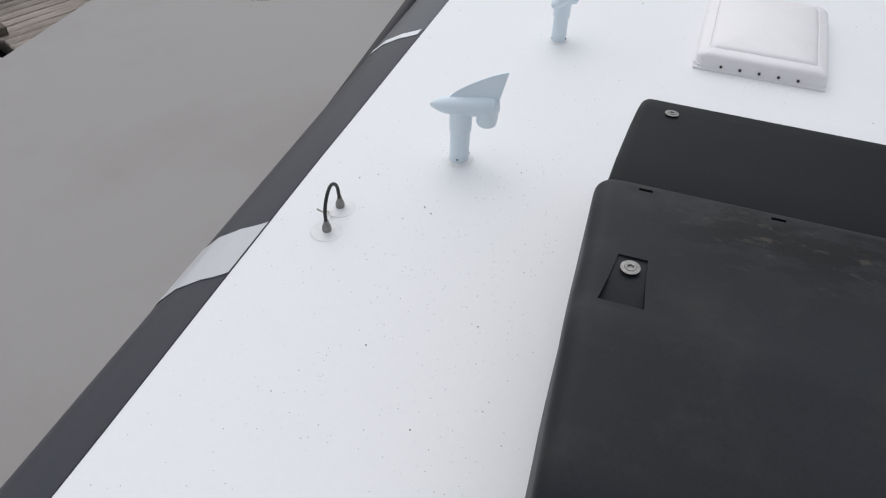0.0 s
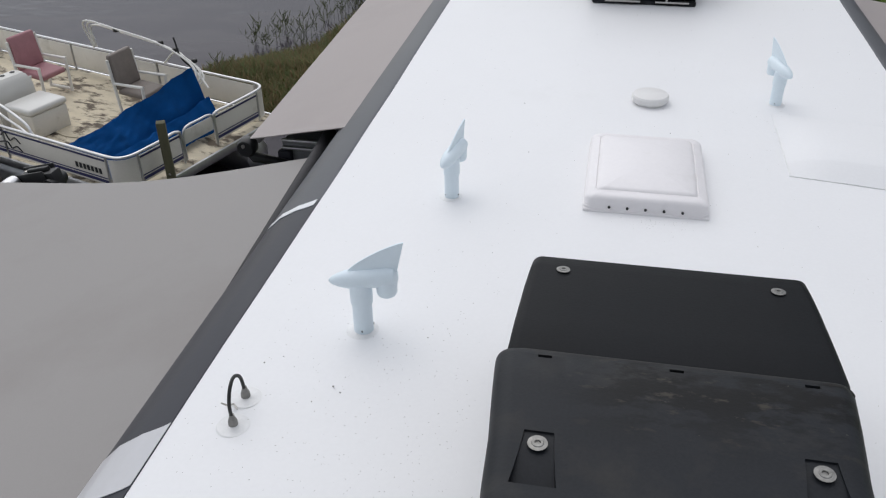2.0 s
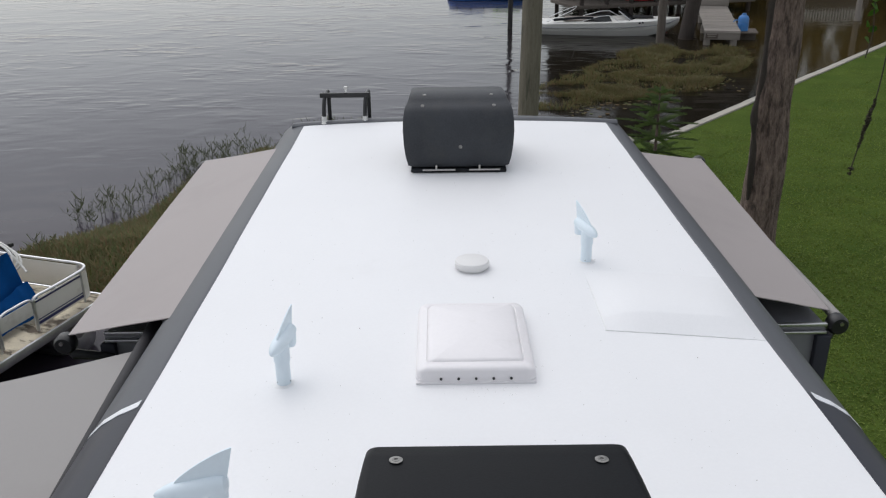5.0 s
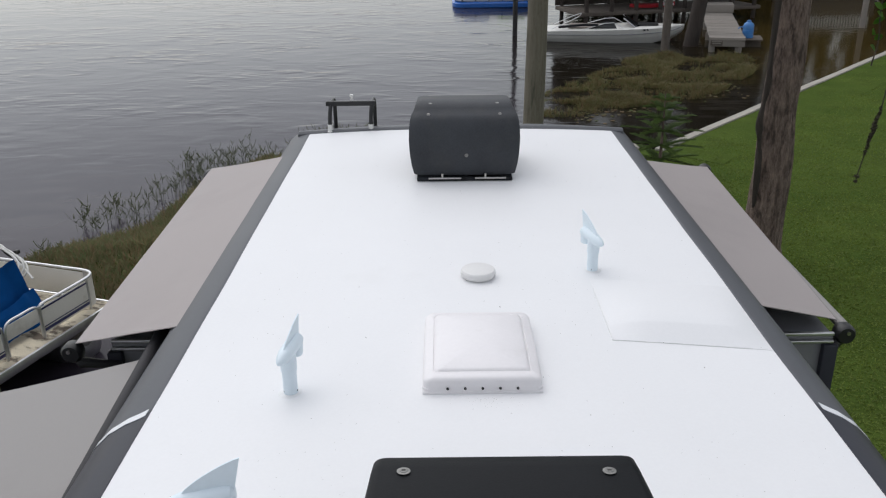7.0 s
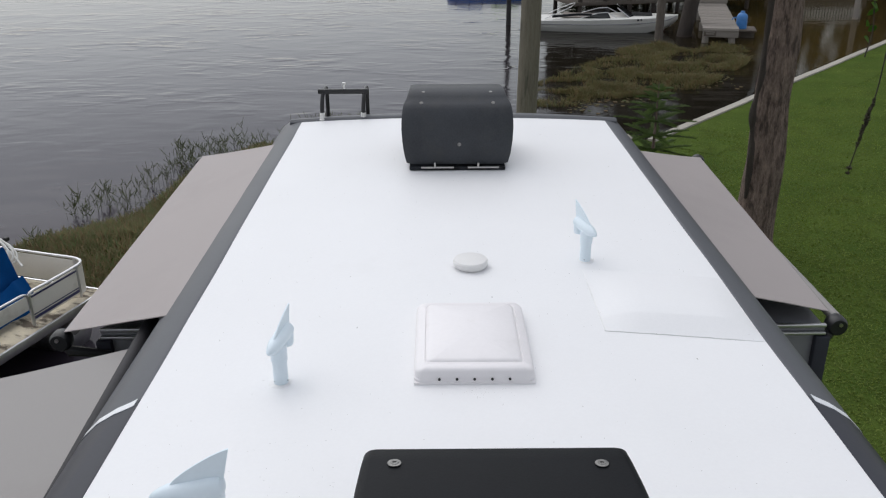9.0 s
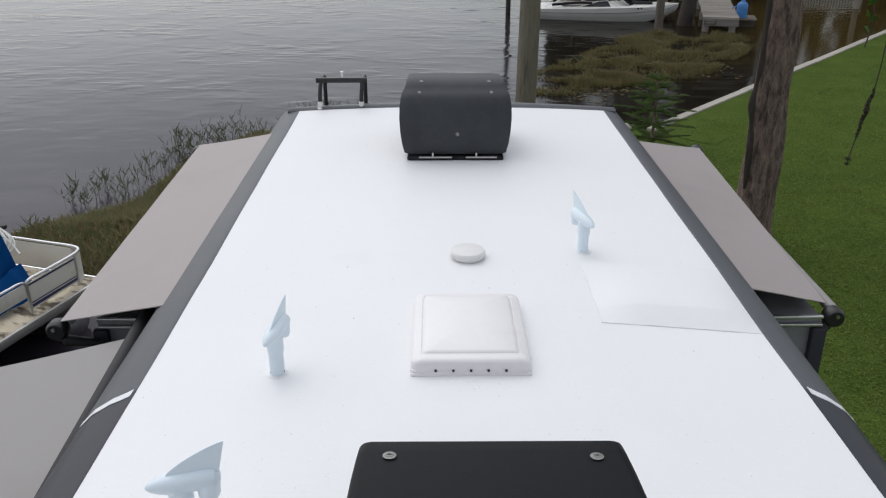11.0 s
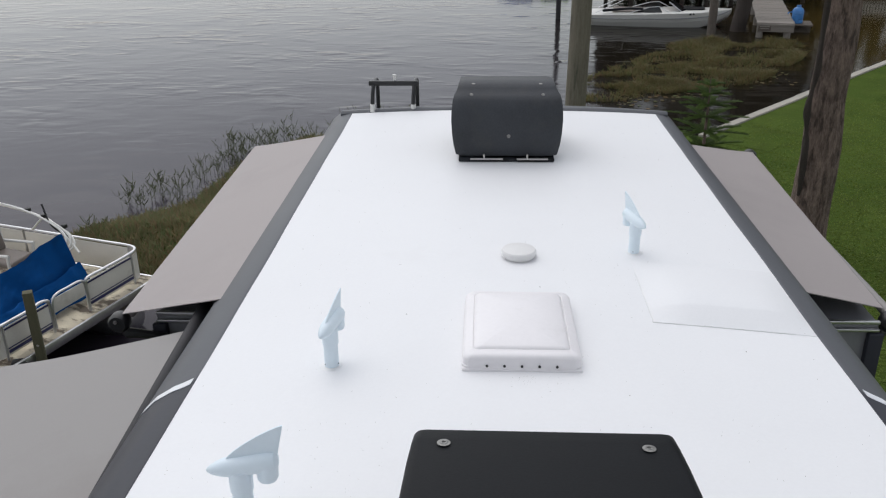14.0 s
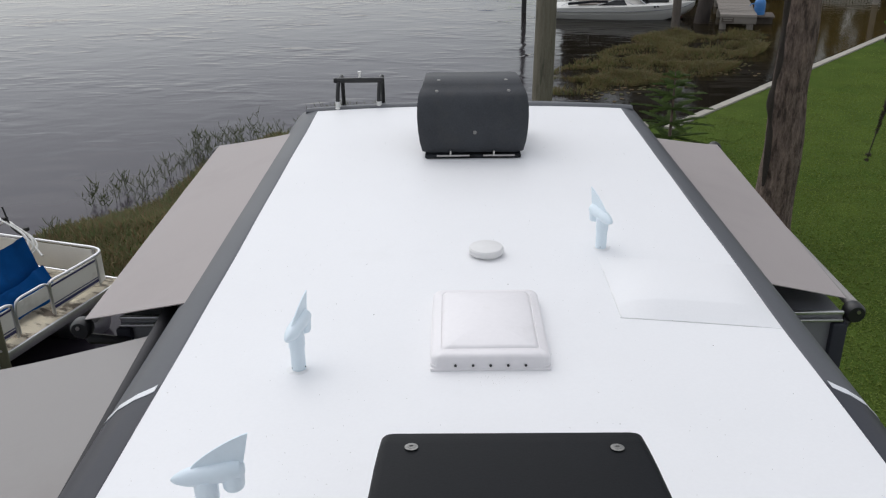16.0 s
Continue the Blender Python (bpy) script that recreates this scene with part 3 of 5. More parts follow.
def build_awning():
    a = thing("patio_awning", pose(0, 0, 0), "extended taupe vinyl patio awning along the coach side", "awning")
    rows = []
    for i in range(17):
        f = i / 16
        row = []
        for j in range(41):
            g = j / 40
            y = -6.2 + (7.05 - 0.15 * (1 - f) ** 1.5) * g
            pull = -0.07 * math.sin(math.pi * f) * g ** 8
            sag = 0.05 * math.sin(math.pi * f) * (1 - 0.4 * g)
            inner = 1.300 + 0.095 * min(1, max(0, (y + 0.7) / 1.4))
            row.append((-inner - (3.13 - inner) * f, y + pull, 2.978 - 0.358 * f - sag + 0.004 * noise.noise(Vector((f * 3, y * 0.8, 0)))))
        rows.append(row)
    part("cloth", sheet(rows, 0.004), CLOTH, a, "taupe vinyl cloth with faint scuffs", smooth=60)
    turn = Matrix.Rotation(radians(90), 4, "X")
    part("roller", lathe([(0.0, -3.52), (0.030, -3.52), (0.030, 3.52), (0.0, 3.52)], 16, (-3.095, -2.70, 2.588), turn), CLOTH, a, "vinyl-wrapped roller tube")
    cap = part("end_cap", lathe([(0, -0.05), (0.036, -0.05), (0.040, -0.02), (0.040, 0.03), (0, 0.05)], 18, (-3.105, 0.875, 2.585), turn), ALU, a, "pale plastic end cap")
    tilt = Matrix.Rotation(radians(-14), 4, "Y")
    at = pose(-3.00, 0.985, 2.565) @ tilt
    head = part("bracket", box(0.24, 0.085, 0.11, (0, 0, 0), 0.018), BLACKMETAL, a, "black arm head", at)
    for y in (-0.050, 0.050):
        part("cheek_plate", box(0.19, 0.010, 0.135, (-0.015, y, 0.006), 0.004), BLACKMETAL, head, "black steel cheek plate")
    part("rib", box(0.13, 0.026, 0.030, (0.02, 0, 0.064), 0.008), BLACKMETAL, head, "raised casting rib")
    part("pivot", lathe([(0, -0.062), (0.034, -0.062), (0.036, -0.055), (0.036, 0.055), (0.034, 0.062), (0, 0.062)], 18, (0.085, 0, -0.010), turn), BLACKMETAL, head, "round pivot knuckle")
    for x, y in ((-0.085, -0.028), (-0.085, 0.028), (0.055, -0.030), (0.055, 0.030)):
        part("bolt", lathe([(0, 0), (0.010, 0), (0.009, 0.006), (0.004, 0.008), (0, 0.008)], 10, (x, y, 0.054)), STEEL, head, "bright bolt head")
    part("arm", tube([(-3.05, 0.97, 2.57), (-2.3, 0.93, 2.30), (-1.34, 0.90, 1.7)], 0.028, 8), BLACKMETAL, a, "black folding awning arm")
    # dark roller cover along the coach edge
    c = thing("awning_rail_cover", pose(0, 0, 0), "charcoal vinyl tube along the grey roof edge", "rail cover")
    part("sleeve", lathe([(0, -0.95), (0.024, -0.95), (0.030, -0.93), (0.030, 0.93), (0.024, 0.95), (0, 0.95)], 18, (0, -0.95, 0), turn), CLOTHDARK, c, "charcoal vinyl sleeve", pose(-1.350, 0.86, 3.020, 3.2, 0, 0.8))
    part("end_plug", lathe([(0, -0.01), (0.022, -0.01), (0.024, 0.0), (0.020, 0.01), (0, 0.012)], 16, (-1.350, 0.868, 3.020), turn), RUBBER, c, "dark end plug")


build_awning()


# ---- things on the roof ----
def carve(ob, cutter):
    """Cut the cutter's volume out of a part's mesh."""
    me = bpy.data.meshes.new("cutter")
    cutter.to_mesh(me)
    cutter.free()
    tool = bpy.data.objects.new("cutter", me)
    scene.collection.objects.link(tool)
    mod = ob.modifiers.new("carve", "BOOLEAN")
    mod.object, mod.operation, mod.solver = tool, "DIFFERENCE", "EXACT"
    tool.matrix_world = ob.matrix_world
    bpy.context.view_layer.update()
    tool.matrix_world = ob.matrix_world
    bpy.context.view_layer.update()
    cut = bpy.data.meshes.new_from_object(ob.evaluated_get(bpy.context.evaluated_depsgraph_get()))
    ob.modifiers.clear()
    ob.data = cut
    bpy.data.objects.remove(tool)
    cut.shade_smooth()
    cut.set_sharp_from_angle(angle=radians(40))


def build_air_conditioner():
    ac = thing("air_conditioner", pose(0.013, 0, 0), "black plastic rooftop air conditioner with dusty scuffed shroud", "air conditioner")
    z0 = ROOF + CROWN - 0.004
    part("base_pan", box(0.56, 1.02, 0.05, (0, -1.36, z0 + 0.022), 0.012), RUBBER, ac)
    front = [(-1.890, 0.250, 0.22, 0.03), (-1.905, 0.262, 0.29, 0.035), (-1.900, 0.268, 0.322, 0.04), (-1.88, 0.272, 0.338, 0.04), (-1.82, 0.278, 0.350, 0.04), (-1.72, 0.287, 0.362, 0.04), (-1.60, 0.297, 0.374, 0.04),
             (-1.555, 0.301, 0.379, 0.04), (-1.54, 0.302, 0.374, 0.04), (-1.50, 0.305, 0.372, 0.04), (-1.40, 0.309, 0.374, 0.04), (-1.28, 0.320, 0.373, 0.04), (-1.20, 0.326, 0.370, 0.04), (-1.180, 0.327, 0.362, 0.04), (-1.174, 0.325, 0.345, 0.04)]
    shroud = part("shroud", loft([[(px - 0.009, py, pz) for px, py, pz in shell_ring(y, hw, z0 + 0.03, z0 + h, r)] for y, hw, h, r in front]), SHROUD, ac, "dusty black moulded shroud", smooth=40)
    # wells sunk round the two front bolts, deepening towards the front, and three slots along the seam
    wells = bmesh.new()
    for x, y in ((-0.231, -1.435), (0.218, -1.42)):
        rings = []
        for yy, w, d in ((0.030, 0.025, 0.0035), (-0.020, 0.029, 0.005), (-0.088, 0.037, 0.026)):
            rings.append([(x - w, y + yy, z0 + 0.3735 - d), (x - w * 1.06, y + yy, z0 + 0.42), (x + w * 1.06, y + yy, z0 + 0.42), (x + w, y + yy, z0 + 0.3735 - d)])
        loft(rings, bm=wells)
    for x in (-0.24, 0.0, 0.235):
        box(0.026, 0.008, 0.03, (x, -1.205, z0 + 0.378), bm=wells)
    carve(shroud, wells)
    rear = [(-1.19, 0.312, 0.345, 0.025), (-1.15, 0.318, 0.350, 0.025), (-1.05, 0.317, 0.341, 0.025), (-0.90, 0.313, 0.327, 0.025), (-0.82, 0.309, 0.319, 0.025), (-0.775, 0.306, 0.313, 0.025), (-0.755, 0.301, 0.300, 0.025), (-0.742, 0.294, 0.26, 0.025), (-0.73, 0.290, 0.03, 0.02)]
    part("rear_cover", loft([shell_ring(y, hw, z0 + 0.02, z0 + h, r) for y, hw, h, r in rear]), SHROUD_REAR, ac, "matt black rear cover")
    for x, y, h, big in ((-0.231, -0.838, 0.3225, 0), (0.231, -0.845, 0.3230, 0), (-0.231, -1.435, 0.3745, 1), (0.218, -1.42, 0.3745, 1)):
        r = 0.0155 if not big else 0.017
        bolt = part("bolt", lathe([(0, 0), (r, 0), (r, 0.001), (r * 0.62, 0.0016), (r * 0.55, 0.003), (r * 0.32, 0.003), (r * 0.26, 0.0004), (0, 0.0004)], 20), BOLT, ac, "stainless washer-head bolt", pose(x, y, z0 + h + 0.001, -6 if not big else 2))
    # rubber bead in the seam between the two covers
    bead = [(px, -1.172, pz - 0.012) for px, py, pz in shell_ring(-1.19, 0.322, z0 + 0.05, z0 + 0.362, 0.04)[3:-3]]
    part("seam_bead", tube(bead, 0.006, 8), RUBBER, ac, "black rubber bead in the seam")


build_air_conditioner()


def build_fan_cover():
    f = thing("fan_cover", pose(-0.002, 0, 0), "black domed plastic fan cover with a faded front", "vent cover")
    z0 = ROOF + CROWN
    prof = [(2.335, 0.035), (2.320, 0.10), (2.313, 0.18), (2.316, 0.27), (2.328, 0.34), (2.352, 0.395), (2.39, 0.425), (2.43, 0.432), (2.455, 0.452), (2.49, 0.470), (2.60, 0.470), (2.85, 0.44), (2.93, 0.38), (2.95, 0.20), (2.95, 0.03)]
    half = [1.085 * h for h in (0.272, 0.284, 0.292, 0.296, 0.294, 0.288, 0.280, 0.272, 0.262, 0.256, 0.256, 0.256, 0.256, 0.262, 0.266)]
    prof = [(y, z * 0.885) for y, z in prof]
    rings = []
    for s in np.linspace(-1, 1, 17):
        e = 1 - 0.10 * max(0, (abs(s) - 0.86) / 0.14) ** 2
        ring = []
        for (y, z), h in zip(prof, half):
            yy = 2.64 + (y - 2.64) * e
            ring.append((s * h, yy, z0 + z * (0.965 + 0.035 * e if abs(s) > 0.86 else 1)))
        rings.append(ring)
    part("hood", loft(rings), SHROUD_FADED, f, "faded black domed hood", smooth=45)
    part("base_flange", box(0.555, 0.62, 0.022, (0, 2.62, z0 + 0.012), 0.006), SHROUD, f, "black base flange")
    for x in (-0.09, 0.16):
        part("hinge_pin", box(0.012, 0.02, 0.03, (x - 0.04, 2.312, z0 + 0.033), 0.004), STEEL, f, "steel hinge pin")
    for x0, x1 in ((-0.21, -0.02), (0.06, 0.24)):
        part("hinge_rod", tube([(x0, 2.306, z0 + 0.020), (x1, 2.306, z0 + 0.020)], 0.006, 8), STEEL, f, "thin steel rod")
    for x, y, z in ((-0.205, 2.392, 0.376), (0.205, 2.392, 0.376), (-0.195, 2.50, 0.4165), (0.195, 2.50, 0.4165), (0.01, 2.312, 0.155)):
        up = 45 if y < 2.45 else 5
        if z < 0.2:
            up = 88
        part("bolt", lathe([(0, 0), (0.011, 0), (0.010, 0.002), (0.005, 0.004), (0, 0.004)], 16), BOLT, f, "steel bolt head", pose(x, y, z0 + z, up))


build_fan_cover()


def build_hatch():
    h = thing("roof_hatch", pose(0, 0, 0), "off-white plastic roof vent hatch, closed, with a domed lid", "roof hatch")
    z0 = ROOF + CROWN
    part("flange", box(0.40, 0.51, 0.012, (0, 0.252, z0 + 0.002), 0.004), HATCH, h)
    rings = []
    nseg = 40

    def outline(hx, hy, r):
        pts = []
        for cx, cy, a0 in ((1, 1, 0), (-1, 1, 90), (-1, -1, 180), (1, -1, 270)):
            for k in range(nseg // 4):
                a = radians(a0 + 90 * k / (nseg // 4 - 1))
                pts.append((cx * (hx - r) + r * math.cos(a), cy * (hy - r) + r * math.sin(a)))
        return pts
    lid = [(0.201, 0.232, 0.026, 0.003, 0), (0.201, 0.232, 0.026, 0.016, 0), (0.1985, 0.2295, 0.026, 0.018, 0.003), (0.1975, 0.2285, 0.026, 0.036, 0.024), (0.194, 0.225, 0.026, 0.042, 0.028), (0.186, 0.217, 0.025, 0.0445, 0.030),
           (0.165, 0.195, 0.018, 0.046, 0.031), (0.162, 0.192, 0.018, 0.0425, 0.031), (0.159, 0.189, 0.018, 0.047, 0.032), (0.148, 0.178, 0.016, 0.0485, 0.033), (0.118, 0.148, 0.016, 0.049, 0.033), (0.088, 0.118, 0.016, 0.0495, 0.034), (0.055, 0.085, 0.014, 0.050, 0.034), (0.02, 0.05, 0.010, 0.050, 0.034)]
    for hx, hy, r, z, dome in lid:
        rings.append([(x, 0.252 + y * 1.086, z0 + z + dome * (1 - (x / 0.2) ** 2)) for x, y in outline(hx, hy, r)])
    part("lid", loft(rings), HATCH, h, "off-white domed lid with a raised panel", smooth=50)
    turn = Matrix.Rotation(radians(90), 4, "X")
    for k in range(5):
        part("screw", lathe([(0, -0.002), (0.0045, -0.002), (0.0045, 0.002), (0, 0.002)], 10, (-0.116 + 0.058 * k, -0.0005, z0 + 0.019), turn), BLACKMETAL, h, "small dark screw")


build_hatch()


def build_cap():
    c = thing("round_vent_cap", pose(0.022, 0.945, ROOF + CROWN - 0.002), "small round white plastic vent cap", "vent cap")
    part("cap", lathe([(0.0, 0.0), (0.060, 0.0), (0.062, 0.012), (0.073, 0.013), (0.075, 0.020), (0.075, 0.032), (0.070, 0.039), (0.050, 0.043), (0.0, 0.045)], 36), CAPWHITE, c)


build_cap()


def build_pipe_vent(x, y, turn, label, size=1.0, rise=0.100):
    v = thing("plumbing_vent", pose(x, y, roof_z(x) - 0.002, 0, 0, turn) @ Matrix.Scale(size, 4), label, "plumbing vent", "plumbing vents")
    part("sealant", lathe([(0.0, 0.0), (0.048, 0.0), (0.040, 0.003), (0.031, 0.006), (0.0, 0.007)], 24), SEALANT, v, "smeared white sealant")
    part("pipe", lathe([(0.0265, 0.004), (0.0265, 0.098), (0.022, 0.10), (0, 0.10)], 24), PVC, v, "pale blue-white pipe")
    part("collar", lathe([(0.024, 0.095), (0.0295, 0.097), (0.0300, 0.125), (0.0295, 0.160), (0.020, 0.168), (0, 0.168)], 24), PVC, v)
    for k in range(3):
        a = radians(25 + 120 * k)
        part("screw", lathe([(0, 0), (0.003, 0), (0.003, 0.003), (0, 0.003)], 8), BLACKMETAL, v, "small dark screw", pose(0.026 * math.cos(a), 0.026 * math.sin(a), 0.016, 0, 90, 0))
    lay = Matrix.Rotation(radians(84), 4, "Y")
    prof = [(0.0, -0.084), (0.006, -0.080), (0.012, -0.072), (0.019, -0.056), (0.024, -0.038), (0.027, -0.018), (0.029, 0.072), (0.025, 0.090), (0.014, 0.098), (0.0, 0.100)]
    head = part("head", lathe(prof, 24, (0, 0, 0.170), lay), PVC, v, "bullet-shaped wind-turning head")
    part("outlet", lathe([(0.0, -0.042), (0.024, -0.042), (0.027, -0.036), (0.029, 0.0), (0.028, 0.01), (0, 0.02)], 20, (0.068, 0, 0.166)), PVC, head, "downward outlet")
    # curved fin, tall at the tail
    lower, upper = [], []
    for k in range(13):
        f = k / 12
        xx = -0.036 + 0.134 * f
        upper.append((xx + 0.018 * f ** 2, 0.186 + rise * f ** 0.78 * (1 - 0.05 * f ** 6)))
        lower.append((xx * 0.93 + 0.0, 0.188 - 0.006 * f))
    rings = []
    for (ux, uz), (lx, lz) in zip(upper, lower):
        rings.append([(lx, -0.005, lz - 0.012), (ux, -0.0022, uz), (ux, 0.0022, uz), (lx, 0.005, lz - 0.012)])
    part("fin", loft(rings), PVC, head, "thin curved tail fin")
    return v


build_pipe_vent(-0.738, -0.722, 8, "pale blue-white pipe vent with a shark-fin head, near a cable loop")
build_pipe_vent(-0.641, 0.035, 76, "pale blue-white pipe vent with a shark-fin head beside the hatch", 0.92, 0.084)
build_pipe_vent(0.528, 1.02, 112, "pale blue-white pipe vent with a shark-fin head behind a raised plate", 0.9)


def build_cable_loop():
    c = thing("cable_loop", pose(0, 0, 0), "short looped black cable between two sealed glands", "cable")
    z = roof_z(0.95)
    A, B = (-0.945, -1.118, z), (-0.953, -1.022, z)
    pts = smooth_path([(A[0], A[1], z + 0.02), (A[0], A[1] - 0.002, z + 0.065), (-0.947, -1.100, z + 0.098), (-0.950, -1.068, z + 0.106), (-0.952, -1.035, z + 0.078), (B[0], B[1], z + 0.025)], 6)
    part("cable", tube(pts, 0.0044, 10), RUBBER, c, "black rubber cable")
    for p in (A, B):
        part("gland", lathe([(0.012, 0.0), (0.011, 0.018), (0.007, 0.028), (0.006, 0.036), (0, 0.036)], 14, p), BOLT, c, "grey dirty gland nut")
        part("sealant", lathe([(0, 0.0), (0.042, -0.001), (0.038, 0.0025), (0.028, 0.002), (0.014, 0.006), (0, 0.007)], 26, p), SEALANT, c, "round white sealant pad")
    part("wire_scrap", tube(smooth_path([(-0.985, -1.085, z + 0.035), (-0.972, -1.075, z + 0.02), (-0.968, -1.06, z + 0.012), (-0.955, -1.07, z + 0.006)], 4), 0.0022, 6), STEEL, c, "frayed grey tie")


build_cable_loop()


def build_ladder():
    l = thing("rear_ladder", pose(0, 0, 0), "black metal ladder top hooked over the roof end", "ladder")
    for x in (-0.94, -0.645):
        pts = smooth_path([(x, REAR + 0.03, ROOF + 0.0), (x, REAR + 0.035, ROOF + 0.10), (x + 0.006, REAR + 0.07, ROOF + 0.185), (x + 0.01, REAR + 0.16, ROOF + 0.205), (x + 0.012, REAR + 0.24, ROOF + 0.17), (x + 0.012, REAR + 0.26, ROOF - 0.1), (x + 0.012, REAR + 0.26, 0.9)], 5)
        part("rail", tube(pts, 0.0145, 10), BLACKMETAL, l, "black ladder rail")
        part("foot", lathe([(0.032, 0.0), (0.030, 0.012), (0.019, 0.018), (0.018, 0.058), (0, 0.058)], 18, (x, REAR + 0.03, ROOF + 0.004)), PVCWHITE, l, "white plastic rail foot")
    part("crossbar", box(0.36, 0.03, 0.035, (-0.788, REAR + 0.075, ROOF + 0.205), 0.006), BLACKMETAL, l, "black crossbar")
    part("plug", lathe([(0.008, 0.0), (0.010, 0.03), (0.014, 0.034), (0.014, 0.045), (0, 0.045)], 12, (-0.78, REAR + 0.075, ROOF + 0.222)), PVCWHITE, l, "white plastic plug")
    for k in range(7):
        part("rung", tube([(-0.93, REAR + 0.26, ROOF - 0.22 - 0.3 * k), (-0.63, REAR + 0.26, ROOF - 0.22 - 0.3 * k)], 0.013, 8), BLACKMETAL, l)


build_ladder()


def build_litter():
    rng = np.random.default_rng(5)
    verts, faces = [], []
    for k in range(1720):
        y = rng.uniform(-2.4, 3.4) if k > 800 else rng.normal(-1.25, 0.45)
        x = rng.uniform(-1.05, 1.05) if k > 500 else -0.4 - abs(rng.normal(0, 0.33))
        if 1500 < k < 1570:
            x, y = rng.normal(0.03, 0.06), -0.03 - abs(rng.normal(0, 0.035))
        elif 1660 <= k < 1720:
            x, y = 0.42 + rng.normal(0, 0.06), 0.95 - abs(rng.normal(0, 0.25))
        if abs(x) > 1.07 or y < -2.6:
            continue
        r = rng.uniform(0.0005, 0.0015) if k % 40 else rng.uniform(0.002, 0.0034)
        if 1500 < k < 1720:
            r *= 0.6
        a = rng.uniform(0, 6.28)
        z = roof_z(x) + 0.0042
        k0 = len(verts)
        ca, sa = math.cos(a), math.sin(a)
        e = rng.uniform(0.4, 1.0)
        for u, v in ((1, 0), (0, e), (-1, 0), (0, -e)):
            verts.append((x + r * (u * ca - v * sa), y + r * (u * sa + v * ca), z))
        verts.append((x, y, z + r * 0.8))
        faces += [(k0, k0 + 1, k0 + 4), (k0 + 1, k0 + 2, k0 + 4), (k0 + 2, k0 + 3, k0 + 4), (k0 + 3, k0, k0 + 4)]
    tagged(raw("leaf_litter", verts, faces, LITTER), "tiny dark specks of leaf litter on the white roof", "debris", kind="stuff")


build_litter()


